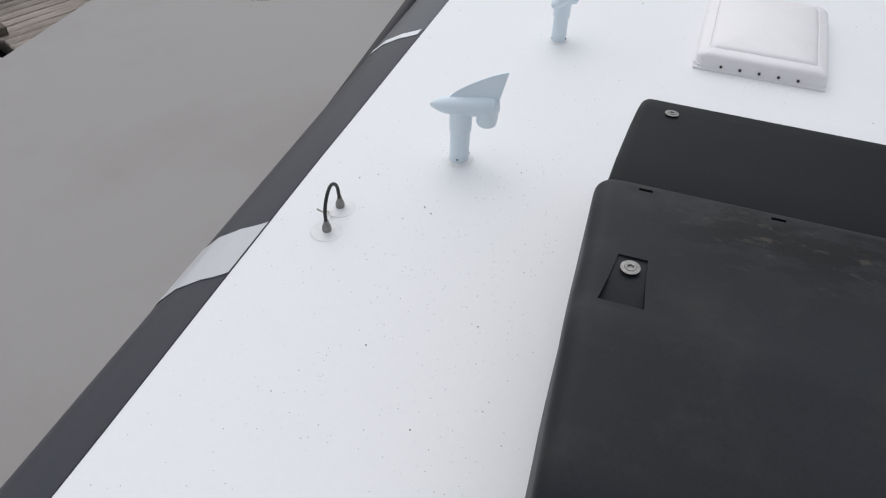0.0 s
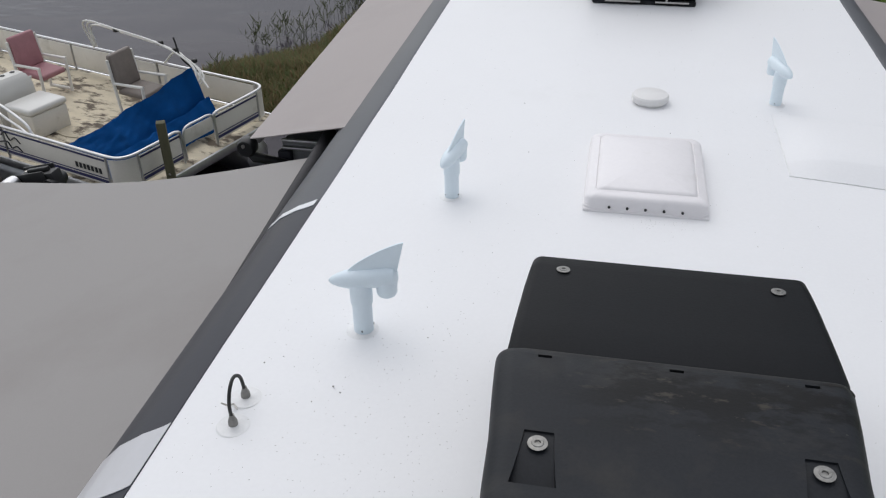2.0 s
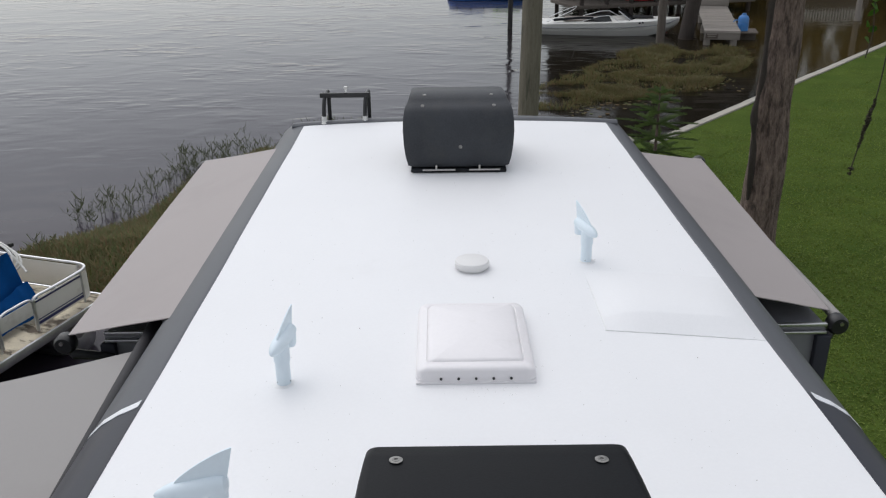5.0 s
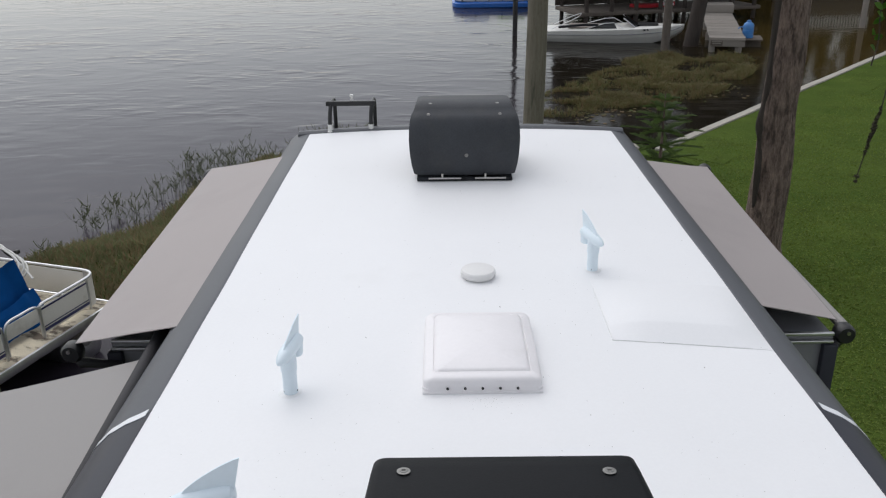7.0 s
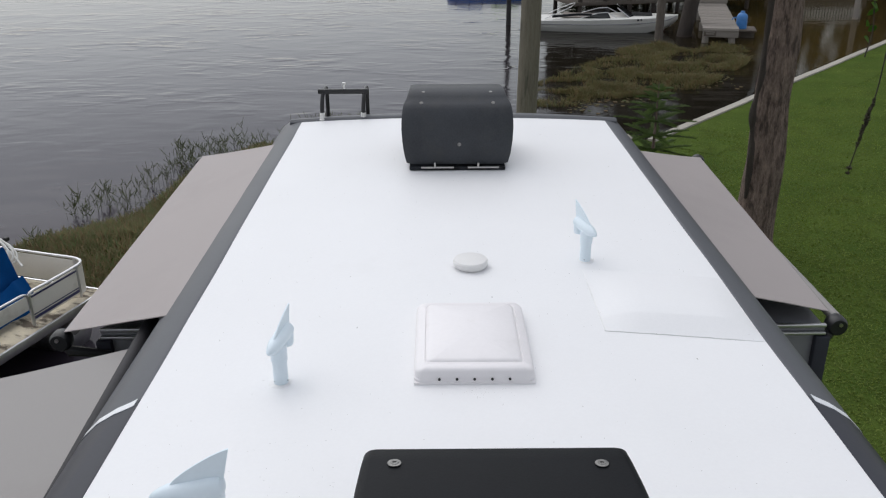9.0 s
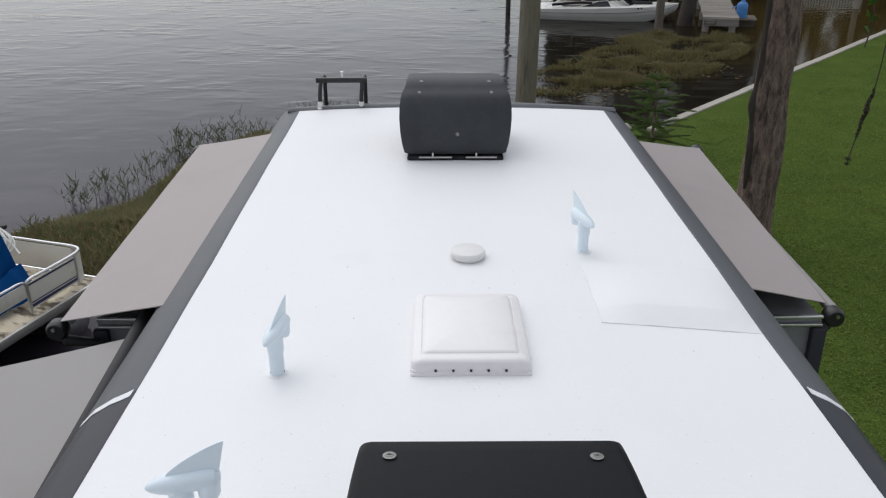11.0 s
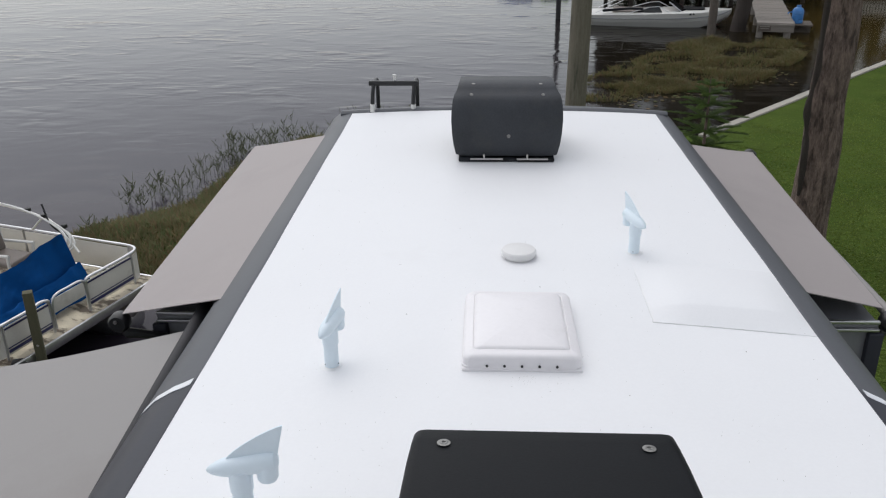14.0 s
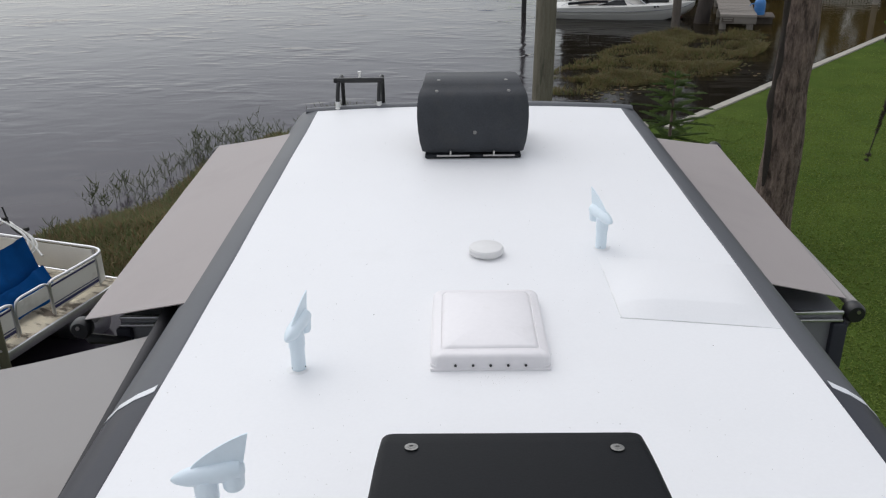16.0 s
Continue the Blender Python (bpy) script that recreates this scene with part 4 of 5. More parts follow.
# ---- the pontoon boat at the dock ----
def build_pontoon():
    P = thing("pontoon_boat", pose(-5.13, 4.82, 0, 0, 0, -18.0), "old cream pontoon boat with silver rails and a blue canvas heap", "boat")
    L, W, Z, T = 6.6, 2.40, 0.20, 0.60
    part("deck", box(L + 0.14, W + 0.06, 0.05, (-L / 2 + 0.05, W / 2, Z - 0.03), 0.008), CARPET, P, "worn beige deck carpet, peeling to dark wood")
    for y in (-0.035, W + 0.035):
        part("deck_edge", box(L + 0.2, 0.03, 0.10, (-L / 2 + 0.06, y, Z - 0.045), 0.006), ALU, P, "aluminium deck edge")
    part("deck_edge", box(0.03, W + 0.09, 0.11, (0.145, W / 2, Z - 0.045), 0.006), ALU, P, "aluminium deck edge")
    lay = Matrix.Rotation(radians(90), 4, "Y")
    for y in (0.32, W - 0.32):
        part("float_tube", lathe([(0, -L / 2 - 0.1), (0.18, -L / 2), (0.29, -L / 2 + 0.25), (0.29, L / 2 - 0.25), (0.2, L / 2), (0, L / 2 + 0.08)], 20, (-L / 2, y, -0.24), lay), ALU, P, "aluminium float tube")
    # a strip of torn carpet
    rows = [[(-2.9 + 0.35 * i, 0.75 + 0.28 * j + 0.05 * math.sin(i * 1.7 + j), Z + 0.004 + 0.012 * abs(math.sin(i * 2.1 + j * 1.3))) for j in range(4)] for i in range(6)]
    part("torn_carpet", sheet(rows, 0.004), CARPET, P, "curled pale carpet patch", smooth=60)

    def fence(a, b, name="fence_panel", out=-1):
        """A framed panel from a to b."""
        ax, ay = a
        bx, by = b
        d = math.hypot(bx - ax, by - ay)
        rot = Matrix.Rotation(math.atan2(by - ay, bx - ax), 4, "Z")
        mid = ((ax + bx) / 2, (ay + by) / 2)
        rim = (mid[0] - out * 0.0075 * (by - ay) / d, mid[1] + out * 0.0075 * (bx - ax) / d)
        p = part(name, box(d - 0.04, 0.012, T - Z - 0.075, (*mid, (T + Z) / 2 + 0.005), 0.003, turn=rot), WHITEGEL, P, "cream fence panel")
        part("stripe", box(d - 0.04, 0.008, 0.035, (*rim, Z + 0.085), 0.002, turn=rot), NAVY, p, "navy stripe")
        part("stripe", box(d - 0.04, 0.008, 0.012, (*rim, Z + 0.125), 0.002, turn=rot), NAVY, p, "navy stripe")
        part("stripe", box(d - 0.04, 0.008, 0.022, (*rim, T - 0.055), 0.002, turn=rot), NAVY, p, "navy stripe")
        for q in (a, b):
            part("post", tube([(*q, Z - 0.01), (*q, T - 0.01)], 0.014, 8), ALU, P, "aluminium rail post")

    r = 0.22
    near = [(-1.7 * k - 0.25, 0.0) for k in range(4)]
    for a, b in zip(near, near[1:]):
        fence(b, a)
    far = [(-1.7 * k - 0.2, W) for k in range(4)]
    for a, b in zip(far, far[1:]):
        fence(b, a, out=1)
    fence((0.0, 0.22), (0.0, 0.60))
    fence((0.0, 0.62), (0.0, 0.86))
    fence((0.0, 1.42), (0.0, W - 0.2))
    for c, ang in (((-0.22, 0.22), -90), ((-0.2, W - 0.2), 0)):
        pts = []
        for k in range(7):
            t = radians(ang + 90 * k / 6)
            pts.append((c[0] + 0.22 * math.cos(t), c[1] + 0.22 * math.sin(t)))
        rows = [[(x, y, Z + 0.035), (x, y, T - 0.03)] for x, y in pts]
        b = bmesh.new()
        V = [[b.verts.new(p) for p in row] for row in rows] + [[b.verts.new((p[0] * 0.98 - 0.006, p[1], p[2])) for p in row] for row in reversed(rows)]
        for lo, hi in zip(V, V[1:] + V[:1]):
            b.faces.new((lo[0], hi[0], hi[1], lo[1]))
        part("corner_panel", b, WHITEGEL, P, "rounded cream corner panel")
    rail = [(-L, 0, T), (-3.0, 0, T), (-1.4, 0, T), (-0.7, 0, T), (-0.4, 0, T), (-0.16, 0.012, T), (-0.05, 0.07, T), (-0.005, 0.2, T), (0, 0.5, T), (0, 0.585, T - 0.005), (0, 0.61, T - 0.05), (0, 0.64, T - 0.01), (0, 0.72, T + 0.015), (0, 0.82, T - 0.0), (0, 0.86, T - 0.06), (0, 0.865, Z)]
    part("top_rail", tube(smooth_path(rail, 5), 0.018, 8), ALU, P, "silver tubular top rail")
    rail = [(0, 1.42, Z), (0, 1.42, T - 0.08), (0, 1.46, T), (0, 1.7, T), (0, W - 0.22, T), (-0.05, W - 0.06, T), (-0.2, W, T), (-0.5, W, T), (-0.9, W, T), (-1.6, W, T), (-3.2, W, T), (-L, W, T)]
    part("top_rail", tube(smooth_path(rail, 5), 0.018, 8), ALU, P, "silver tubular top rail")
    gate = [(0.01, 0.89, Z + 0.03), (0.01, 0.89, T - 0.1), (0.01, 0.95, T + 0.01), (0.01, 1.15, T + 0.02), (0.01, 1.34, T + 0.01), (0.01, 1.395, T - 0.08), (0.01, 1.395, Z + 0.03)]
    part("gate_frame", tube(smooth_path(gate, 5), 0.015, 8), ALU, P, "silver gate hoop")
    part("gate_panel", box(0.01, 0.47, 0.17, (0.01, 1.143, T - 0.10), 0.003), WHITEGEL, P, "short cream gate panel")
    # blue canvas, slumped over the end of the deck
    rows = []
    for i in range(72):
        f = i / 71
        row = []
        for j in range(57):
            g = j / 56
            y = 0.04 + 1.74 * f
            x = -0.10 - (0.46 + 0.66 * (1 - f) ** 1.1) * g - 0.10 * f
            # a low front fold and a taller one behind it
            rise = 0.50 * min(1, g / 0.40) - 0.14 * max(0, min(1, (g - 0.40) / 0.12)) + 0.64 * max(0, min(1, (g - 0.52) / 0.38)) - 0.3 * max(0, (g - 0.9) / 0.1)
            z = Z + 0.07 + (0.16 + 0.52 * f ** 1.1) * rise
            crease = noise.noise(Vector((x * 3 + y * 2, y * 6 - x * 5, 1.0)))
            fold = noise.noise(Vector((x * 9 + y * 3, y * 1.6, 2.0)))
            z += 0.022 * crease + 0.030 * (0.5 - abs(fold)) + 0.012 * noise.noise(Vector((x * 22, y * 12, 4.0))) - 0.05 * math.exp(-((g - 0.47) / 0.05) ** 2)
            row.append((x + 0.025 * math.sin(f * 17 + g * 3) + 0.02 * crease, y, max(z, Z + 0.01)))
        rows.append(row)
    part("canvas", sheet(rows, 0.012), BLUECANVAS, P, "slumped royal blue canvas cover", smooth=50)
    # folded sunshade bows along the far rail
    for k, (dy, dz) in enumerate(((0.0, 0.0), (-0.07, 0.04), (0.05, -0.05))):
        pts = [(-3.0, W - 0.05 + dy * 0.4, T + 0.05), (-2.95, W - 0.12 + dy, T + 0.42 + dz), (-2.3, W - 0.16 + dy, T + 0.42 + dz), (-1.5, W - 0.20 + dy, T + 0.36 + dz), (-0.98, W - 0.26 + dy, T + 0.24 + dz), (-0.74, W - 0.36 + dy, T + 0.13 + dz), (-0.76, W - 0.5 + dy, T - 0.02)]
        part("shade_bow", tube(smooth_path(pts, 6), 0.0125, 8), PVCWHITE, P, "white folded sunshade bow")
    part("shade_bow", tube(smooth_path([(-1.75, W, T), (-1.3, W - 0.15, T + 0.28), (-0.85, W - 0.3, T + 0.12), (-0.6, W - 0.4, T)], 5), 0.014, 8), PVCWHITE, P, "white folded sunshade bow")
    for x, z in ((-2.3, 0.44), (-1.5, 0.39), (-1.25, 0.34), (-0.95, 0.24)):
        part("clamp", box(0.06, 0.06, 0.05, (x, W - 0.22, T + z), 0.012), RUBBER, P, "black plastic clamp")
    part("strap", tube(smooth_path([(-1.25, W - 0.22, T + 0.5), (-1.15, W - 0.24, T + 0.25), (-1.0, W - 0.2, T + 0.12), (-0.9, W - 0.15, T + 0.05)], 5), 0.012, 6), RUBBER, P, "black webbing strap")
    # near side rail hoops
    part("shade_bow", tube(smooth_path([(-3.6, 0.0, T), (-2.9, 0.04, T + 0.42), (-2.2, 0.05, T + 0.33), (-1.6, 0.05, T + 0.12), (-1.42, 0.02, T - 0.02)], 6), 0.016, 8), ALU, P, "silver side hoop")
    part("shade_bow", tube(smooth_path([(-3.3, 0.0, T), (-2.6, 0.05, T + 0.30), (-1.8, 0.05, T + 0.06), (-1.5, 0.02, T - 0.02)], 6), 0.014, 8), ALU, P, "silver side hoop")
    # lettering on the near side, kept as plain bars
    for k in range(7):
        part("registration_bar", box(0.040, 0.004, 0.065, (-0.74 + 0.062 * k, -0.010, Z + 0.20), 0.001), LETTER, P, "black registration bar")
    for k in range(2):
        pts = smooth_path([(-1.98 - 0.1 * k, -0.012, 0.49 - 0.11 * k), (-1.9, -0.012, 0.54 - 0.12 * k), (-1.84, -0.012, 0.45 - 0.10 * k), (-1.74, -0.012, 0.50 - 0.11 * k), (-1.66, -0.012, 0.44 - 0.10 * k)], 5)
        part("script_mark", tube(pts, 0.008, 6), LETTER, P, "black script flourish")
    part("fender", lathe([(0, -0.26), (0.05, -0.25), (0.075, -0.2), (0.075, 0.2), (0.05, 0.25), (0, 0.26)], 16, (-3.35, -0.10, 0.10)), PVCWHITE, P, "white boat fender")


build_pontoon()
BOAT = pose(-5.13, 4.82, 0, 0, 0, -18.0)


def build_boat_chair(x, y, turn, cloth, label):
    c = thing("deck_chair", BOAT @ pose(x, y, 0.205, 0, 0, turn) @ Matrix.Scale(0.82, 4), label, "chair", "chairs on the boat")
    for s in (-1, 1):
        part("arm_frame", tube([(0.24, s * 0.28, 0.02), (0.26, s * 0.28, 0.585)], 0.024, 8), PVCWHITE, c, "white pipe leg")
        part("arm_frame", tube([(0.28, s * 0.28, 0.585), (-0.27, s * 0.28, 0.585)], 0.024, 8), PVCWHITE, c, "white pipe arm")
        part("leg", tube([(-0.22, s * 0.28, 0.02), (-0.30, s * 0.28, 0.95)], 0.024, 8), PVCWHITE, c, "white pipe back leg")
        part("runner", tube([(-0.24, s * 0.28, 0.05), (0.26, s * 0.28, 0.05)], 0.024, 8), PVCWHITE, c, "white pipe runner")
    part("seat", box(0.50, 0.50, 0.09, (0.0, 0, 0.42), 0.035, 3, turn=Matrix.Rotation(radians(5), 4, "Y")), cloth, c, "padded vinyl seat")
    part("backrest", box(0.09, 0.50, 0.55, (-0.27, 0, 0.74), 0.035, 3, turn=Matrix.Rotation(radians(-9), 4, "Y")), cloth, c, "padded vinyl backrest")


build_boat_chair(-1.42, 1.66, 8, TAUPESEAT, "white pipe deck chair with faded taupe vinyl pads")
build_boat_chair(-3.12, 1.52, 5, PINKSEAT, "white pipe deck chair with faded pink vinyl pads")


def build_console():
    c = thing("helm_console", BOAT @ pose(-2.78, 0.72, 0.20) @ Matrix.Scale(0.85, 4), "white moulded helm console with a bench seat", "boat console")
    rings = []
    for z, x0, x1, h in ((0.0, -0.30, 0.22, 0.34), (0.45, -0.26, 0.20, 0.34), (0.58, -0.22, 0.20, 0.33), (0.70, -0.12, 0.12, 0.30), (0.72, -0.08, 0.08, 0.26)):
        rings.append([(x0, -h, z), (x1, -h, z), (x1, h, z), (x0, h, z)])
    b = loft(rings)
    bmesh.ops.bevel(b, geom=b.edges[:], offset=0.02, segments=2, affect="EDGES")
    part("body", b, WHITEBOAT, c, "white moulded console body")
    part("seat_box", box(0.55, 0.62, 0.36, (0.60, 0, 0.18), 0.03), WHITEGEL, c, "cream seat box")
    part("cushion", box(0.58, 0.66, 0.10, (0.60, 0, 0.41), 0.045, 3), WHITEBOAT, c, "white vinyl cushion")
    ring = [(-0.30 + 0.06 * math.sin(a) - 0.05, 0.17 * math.cos(a), 0.66 + 0.16 * math.sin(a)) for a in np.linspace(0, 2 * math.pi, 25)]
    part("steering_wheel", tube(ring, 0.014, 6), RUBBER, c, "black steering wheel")
    for y in (-0.18, 0.0, 0.17):
        part("gauge", lathe([(0, 0), (0.04, 0), (0.036, 0.006), (0, 0.006)], 14, (0.0, y, 0.722)), RUBBER, c, "dark round gauge")
    part("throttle", tube([(0.1, 0.33, 0.5), (0.12, 0.36, 0.62)], 0.02, 8), ALU, c, "chrome throttle lever")


build_console()


def build_mooring_post():
    p = thing("mooring_post", pose(-4.80, 5.18, -1.2), "short olive treated timber post beside the boat", "post")
    part("timber", box(0.095, 0.095, 2.12, (0, 0, 1.06), 0.008, turn=Matrix.Rotation(radians(25), 4, "Z")), POSTWOOD, p)
    part("bolt", lathe([(0, 0), (0.014, 0), (0.012, 0.008), (0, 0.008)], 10), STEEL, p, "galvanised bolt head", pose(0.02, -0.055, 1.52, 90))
    b = thing("rubber_bumper", pose(-4.95, 4.98, -0.30, 0, 0, 20), "black rubber dock bumper by the post", "bumper")
    part("block", box(0.16, 0.22, 0.5, (0, 0, 0.25), 0.03), RUBBER, b)


build_mooring_post()


# ---- the dock and the skiff ----
def build_dock():
    m = pose(-7.60, 4.62, 0, 0, 0, -24)
    d = thing("dock", m, "weathered grey-brown plank dock with kerb timbers", "dock")
    part("bearer", box(9.6, 0.10, 0.22, (-1.3, -0.52, -0.04), 0.01), OLDWOOD, d, "dark bearer beam")
    part("bearer", box(9.6, 0.10, 0.22, (-1.3, 0.52, -0.04), 0.01), OLDWOOD, d, "dark bearer beam")
    for k in range(5):
        for y in (-0.50, 0.50):
            part("pile", tube([(2.8 - 2.1 * k, y, -1.9), (2.8 - 2.1 * k, y, 0.05)], 0.09, 10, wobble=0.06), OLDWOOD, d, "dark timber pile")
    part("kerb", box(5.7, 0.10, 0.10, (-2.2, 0.57, 0.155), 0.012), OLDWOOD, d, "grey kerb timber")
    part("kerb", box(5.4, 0.10, 0.10, (-2.05, -0.56, 0.155), 0.012), OLDWOOD, d, "grey kerb timber")
    rng = random.Random(4)
    meshes = [to_mesh("plank", box(0.128, 1.22 + 0.02 * k, 0.036, (0, 0, 0), 0.006, 1), DECKWOOD, 0) for k in range(3)]
    for k in range(66):
        ob = new("plank", meshes[k % 3])
        ob.parent = d
        ob.matrix_basis = pose(3.3 - 0.139 * k, rng.uniform(-0.012, 0.012), 0.092 + rng.uniform(-0.004, 0.006), rng.uniform(-0.5, 0.5), rng.uniform(-1.2, 1.2), rng.uniform(-0.7, 0.7))
    r = thing("dock_rope", m, "thin pale rope tied round the dock kerb", "rope")
    part("line", tube(smooth_path([(-0.85, -0.50, 0.215), (-0.85, -0.64, 0.20), (-0.87, -0.66, 0.08), (-0.92, -0.68, -0.10), (-1.05, -0.74, -0.16), (-1.3, -0.85, -0.1)], 5), 0.009, 6), PVCWHITE, r)
    part("line", tube(smooth_path([(-0.80, -0.50, 0.21), (-0.79, -0.65, 0.19), (-0.78, -0.66, 0.02), (-0.84, -0.67, -0.14), (-0.88, -0.66, 0.04)], 5), 0.008, 6), PVCWHITE, r)


build_dock()


def build_skiff():
    s = thing("skiff", pose(-7.02, 3.52, 0, 0, 0, -24), "small grey aluminium skiff with silver grab rails", "boat")
    L, W = 3.6, 1.3
    out = [(0, 0), (0.0, -W), (-L * 0.75, -W), (-L, -W * 0.72), (-L, -W * 0.28), (-L * 0.75, 0)]
    rings = []
    for z, k in ((-0.55, 0.86), (0.0, 1.0), (0.012, 1.0), (0.012, 0.93), (-0.30, 0.88)):
        cx, cy = -L / 2, -W / 2
        rings.append([(cx + (x - cx) * k, cy + (y - cy) * k, z) for x, y in out])
    part("hull", loft(rings), SKIFFGREY, s, "grey painted hull")
    rim = [(x, y, 0.012) for x, y in out] + [(0, 0, 0.012)]
    part("gunwale", tube(rim, 0.024, 8), ALU, s, "bright aluminium gunwale")
    deck = [[(-L / 2 + (x + L / 2) * 0.945, -W / 2 + (y + W / 2) * 0.93, z) for x, y in out] for z in (-0.06, -0.035)]
    part("deck", loft(deck), DECKMAT, s, "scuffed dark grey deck mat")
    for x in (-0.55, -1.75):
        part("hatch_lid", box(0.62, W * 0.52, 0.018, (x - 0.3, -W / 2, -0.028), 0.007), SKIFFGREY, s, "low grey hatch lid")
    part("grab_rail", tube(smooth_path([(-0.12, -0.06, 0.01), (-0.14, -0.06, 0.15), (-0.22, -0.10, 0.19), (-0.32, -0.2, 0.17), (-0.95, -0.8, 0.15), (-1.3, -1.2, 0.1)], 5), 0.018, 8), ALU, s, "silver grab rail")
    part("grab_rail", tube(smooth_path([(-0.10, -0.10, 0.03), (-0.30, -0.5, 0.05), (-0.55, -1.0, 0.05), (-0.7, -1.25, 0.03)], 5), 0.016, 8), ALU, s, "silver grab rail")


build_skiff()


# ---- bank, lawn and trees ----
def build_seawall():
    w = new("seawall")
    tagged(w, "low seawall with pale cap boards between lawn and water", "seawall", kind="structure")
    a, b = Vector((4.25, 14.35, 0)), Vector((24.0, 36.5, 0))
    d = b - a
    ang = math.degrees(math.atan2(d.y, d.x))
    mid = (a + b) / 2
    part("face", box(d.length, 0.10, 1.9, (0, 0.06, -0.96), 0.01), OLDWOOD, w, "dark timber wall face", pose(mid.x, mid.y, 0, 0, 0, ang))
    edge = raw("lawn_edge", [(a.x + 0.03, a.y - 0.11, 0.012), (b.x + 0.03, b.y - 0.11, 0.012), (b.x + 1.0, b.y - 1.0, 0.004), (a.x + 1.0, a.y - 1.0, 0.004)], [(0, 3, 2, 1)], SOIL)
    tagged(edge, "strip of green lawn along the seawall", "ground", kind="structure")
    n = 13
    step = d.length / n
    mesh = to_mesh("cap_board", box(step - 0.012, 0.19, 0.055, (0, 0, 0), 0.008, 1), CONCRETE, 0)
    rng = random.Random(3)
    for k in range(n):
        p = a + d * ((k + 0.5) / n)
        ob = new("cap_board", mesh)
        ob.parent = w
        ob.matrix_basis = pose(p.x + rng.uniform(-0.01, 0.01), p.y, 0.022 + rng.uniform(-0.004, 0.004), 0, 0, ang + rng.uniform(-0.2, 0.2))


build_seawall()


def in_poly(x, y, poly):
    inside = False
    for (x0, y0), (x1, y1) in zip(poly, poly[1:] + poly[:1]):
        if (y0 > y) != (y1 > y) and x < (x1 - x0) * (y - y0) / (y1 - y0) + x0:
            inside = not inside
    return inside


def scatter(poly, n, seed, near=None):
    rng = np.random.default_rng(seed)
    xs, ys = [p[0] for p in poly], [p[1] for p in poly]
    out = []
    while len(out) < n:
        x, y = rng.uniform(min(xs), max(xs)), rng.uniform(min(ys), max(ys))
        if not in_poly(x, y, poly):
            continue
        if near and rng.uniform() > min(1, (near / math.hypot(x, y + 2.4)) ** 2):
            continue
        out.append((x, y))
    return out


lawn = [(1.4, -1.0), (1.4, 13.2), (4.4, 14.2), (14.4, 25.4), (19.0, 30.4), (19.0, 10.0), (9.0, -1.0)]
blades("lawn_grass", GRASS, scatter(lawn, 190000, 11, 11.0), 0.038, 0.017, 1.6, "short green lawn grass", "grass")


def build_weeds():
    bank = [(-3.0, 5.6), (-3.6, 7.4), (-6.3, 8.9), (-6.8, 9.9), (-5.95, 10.65), (-5.3, 11.4), (-5.0, 13.5), (-4.1, 15.5), (-1.2, 16.2), (-1.6, 12.0), (-2.0, 6.0)]
    spots = scatter(bank, 42000, 12)
    blades("shore_weed", WEEDS, spots, 0.20, 0.020, 0.6, "brown-green weeds matted on the bank", "weeds")
    band = [(-6.6, 9.3), (-7.4, 10.1), (-6.5, 11.5), (-5.9, 13.0), (-5.7, 14.8), (-4.7, 16.3), (-2.5, 17.3), (-1.0, 17.3), (-1.0, 16.0), (-3.7, 15.1), (-4.6, 13.6), (-4.8, 11.8), (-5.7, 10.4)]
    rng = np.random.default_rng(21)
    verts, faces = [], []

    def strip(pts, w):
        for p, q in zip(pts, pts[1:]):
            d = (Vector(q) - Vector(p)).normalized()
            s = d.cross(Vector((rng.uniform(-1, 1), rng.uniform(-1, 1), 0.2))).normalized() * w / 2
            k = len(verts)
            verts.extend([Vector(p) - s, Vector(p) + s, Vector(q) + s * 0.7, Vector(q) - s * 0.7])
            faces.append((k, k + 1, k + 2, k + 3))
    for x, y in scatter(band, 660, 13):
        if noise.noise(Vector((x * 0.9, y * 0.9, 7.0))) < -0.02 + 0.25 * (x < -6.4):
            continue
        h = rng.uniform(0.10, 0.36)
        a, l = rng.uniform(0, 6.28), rng.uniform(0.05, 0.5) * h
        z0 = max(ground_z(x, y), -0.7)
        base = (x, y, z0)
        mid = (x + l * 0.4 * math.cos(a), y + l * 0.4 * math.sin(a), WATER_Z + h * 0.6)
        tip = (x + l * math.cos(a), y + l * math.sin(a), WATER_Z + h)
        strip([base, mid, tip], 0.010)
        for k in range(rng.integers(2, 6)):
            f = rng.uniform(0.1, 1.0)
            b = [mid[i] * (1 - f) + tip[i] * f for i in range(3)]
            a2, l2 = rng.uniform(0, 6.28), rng.uniform(0.05, 0.13)
            strip([b, (b[0] + l2 * 0.6 * math.cos(a2), b[1] + l2 * 0.6 * math.sin(a2), b[2] + l2 * 0.55), (b[0] + l2 * math.cos(a2), b[1] + l2 * math.sin(a2), b[2] + l2 * rng.uniform(0.9, 1.7))], 0.012)
    tagged(raw("reeds", verts, faces, REED), "thin dull green reeds standing in the shallows", "reeds", kind="stuff")


build_weeds()


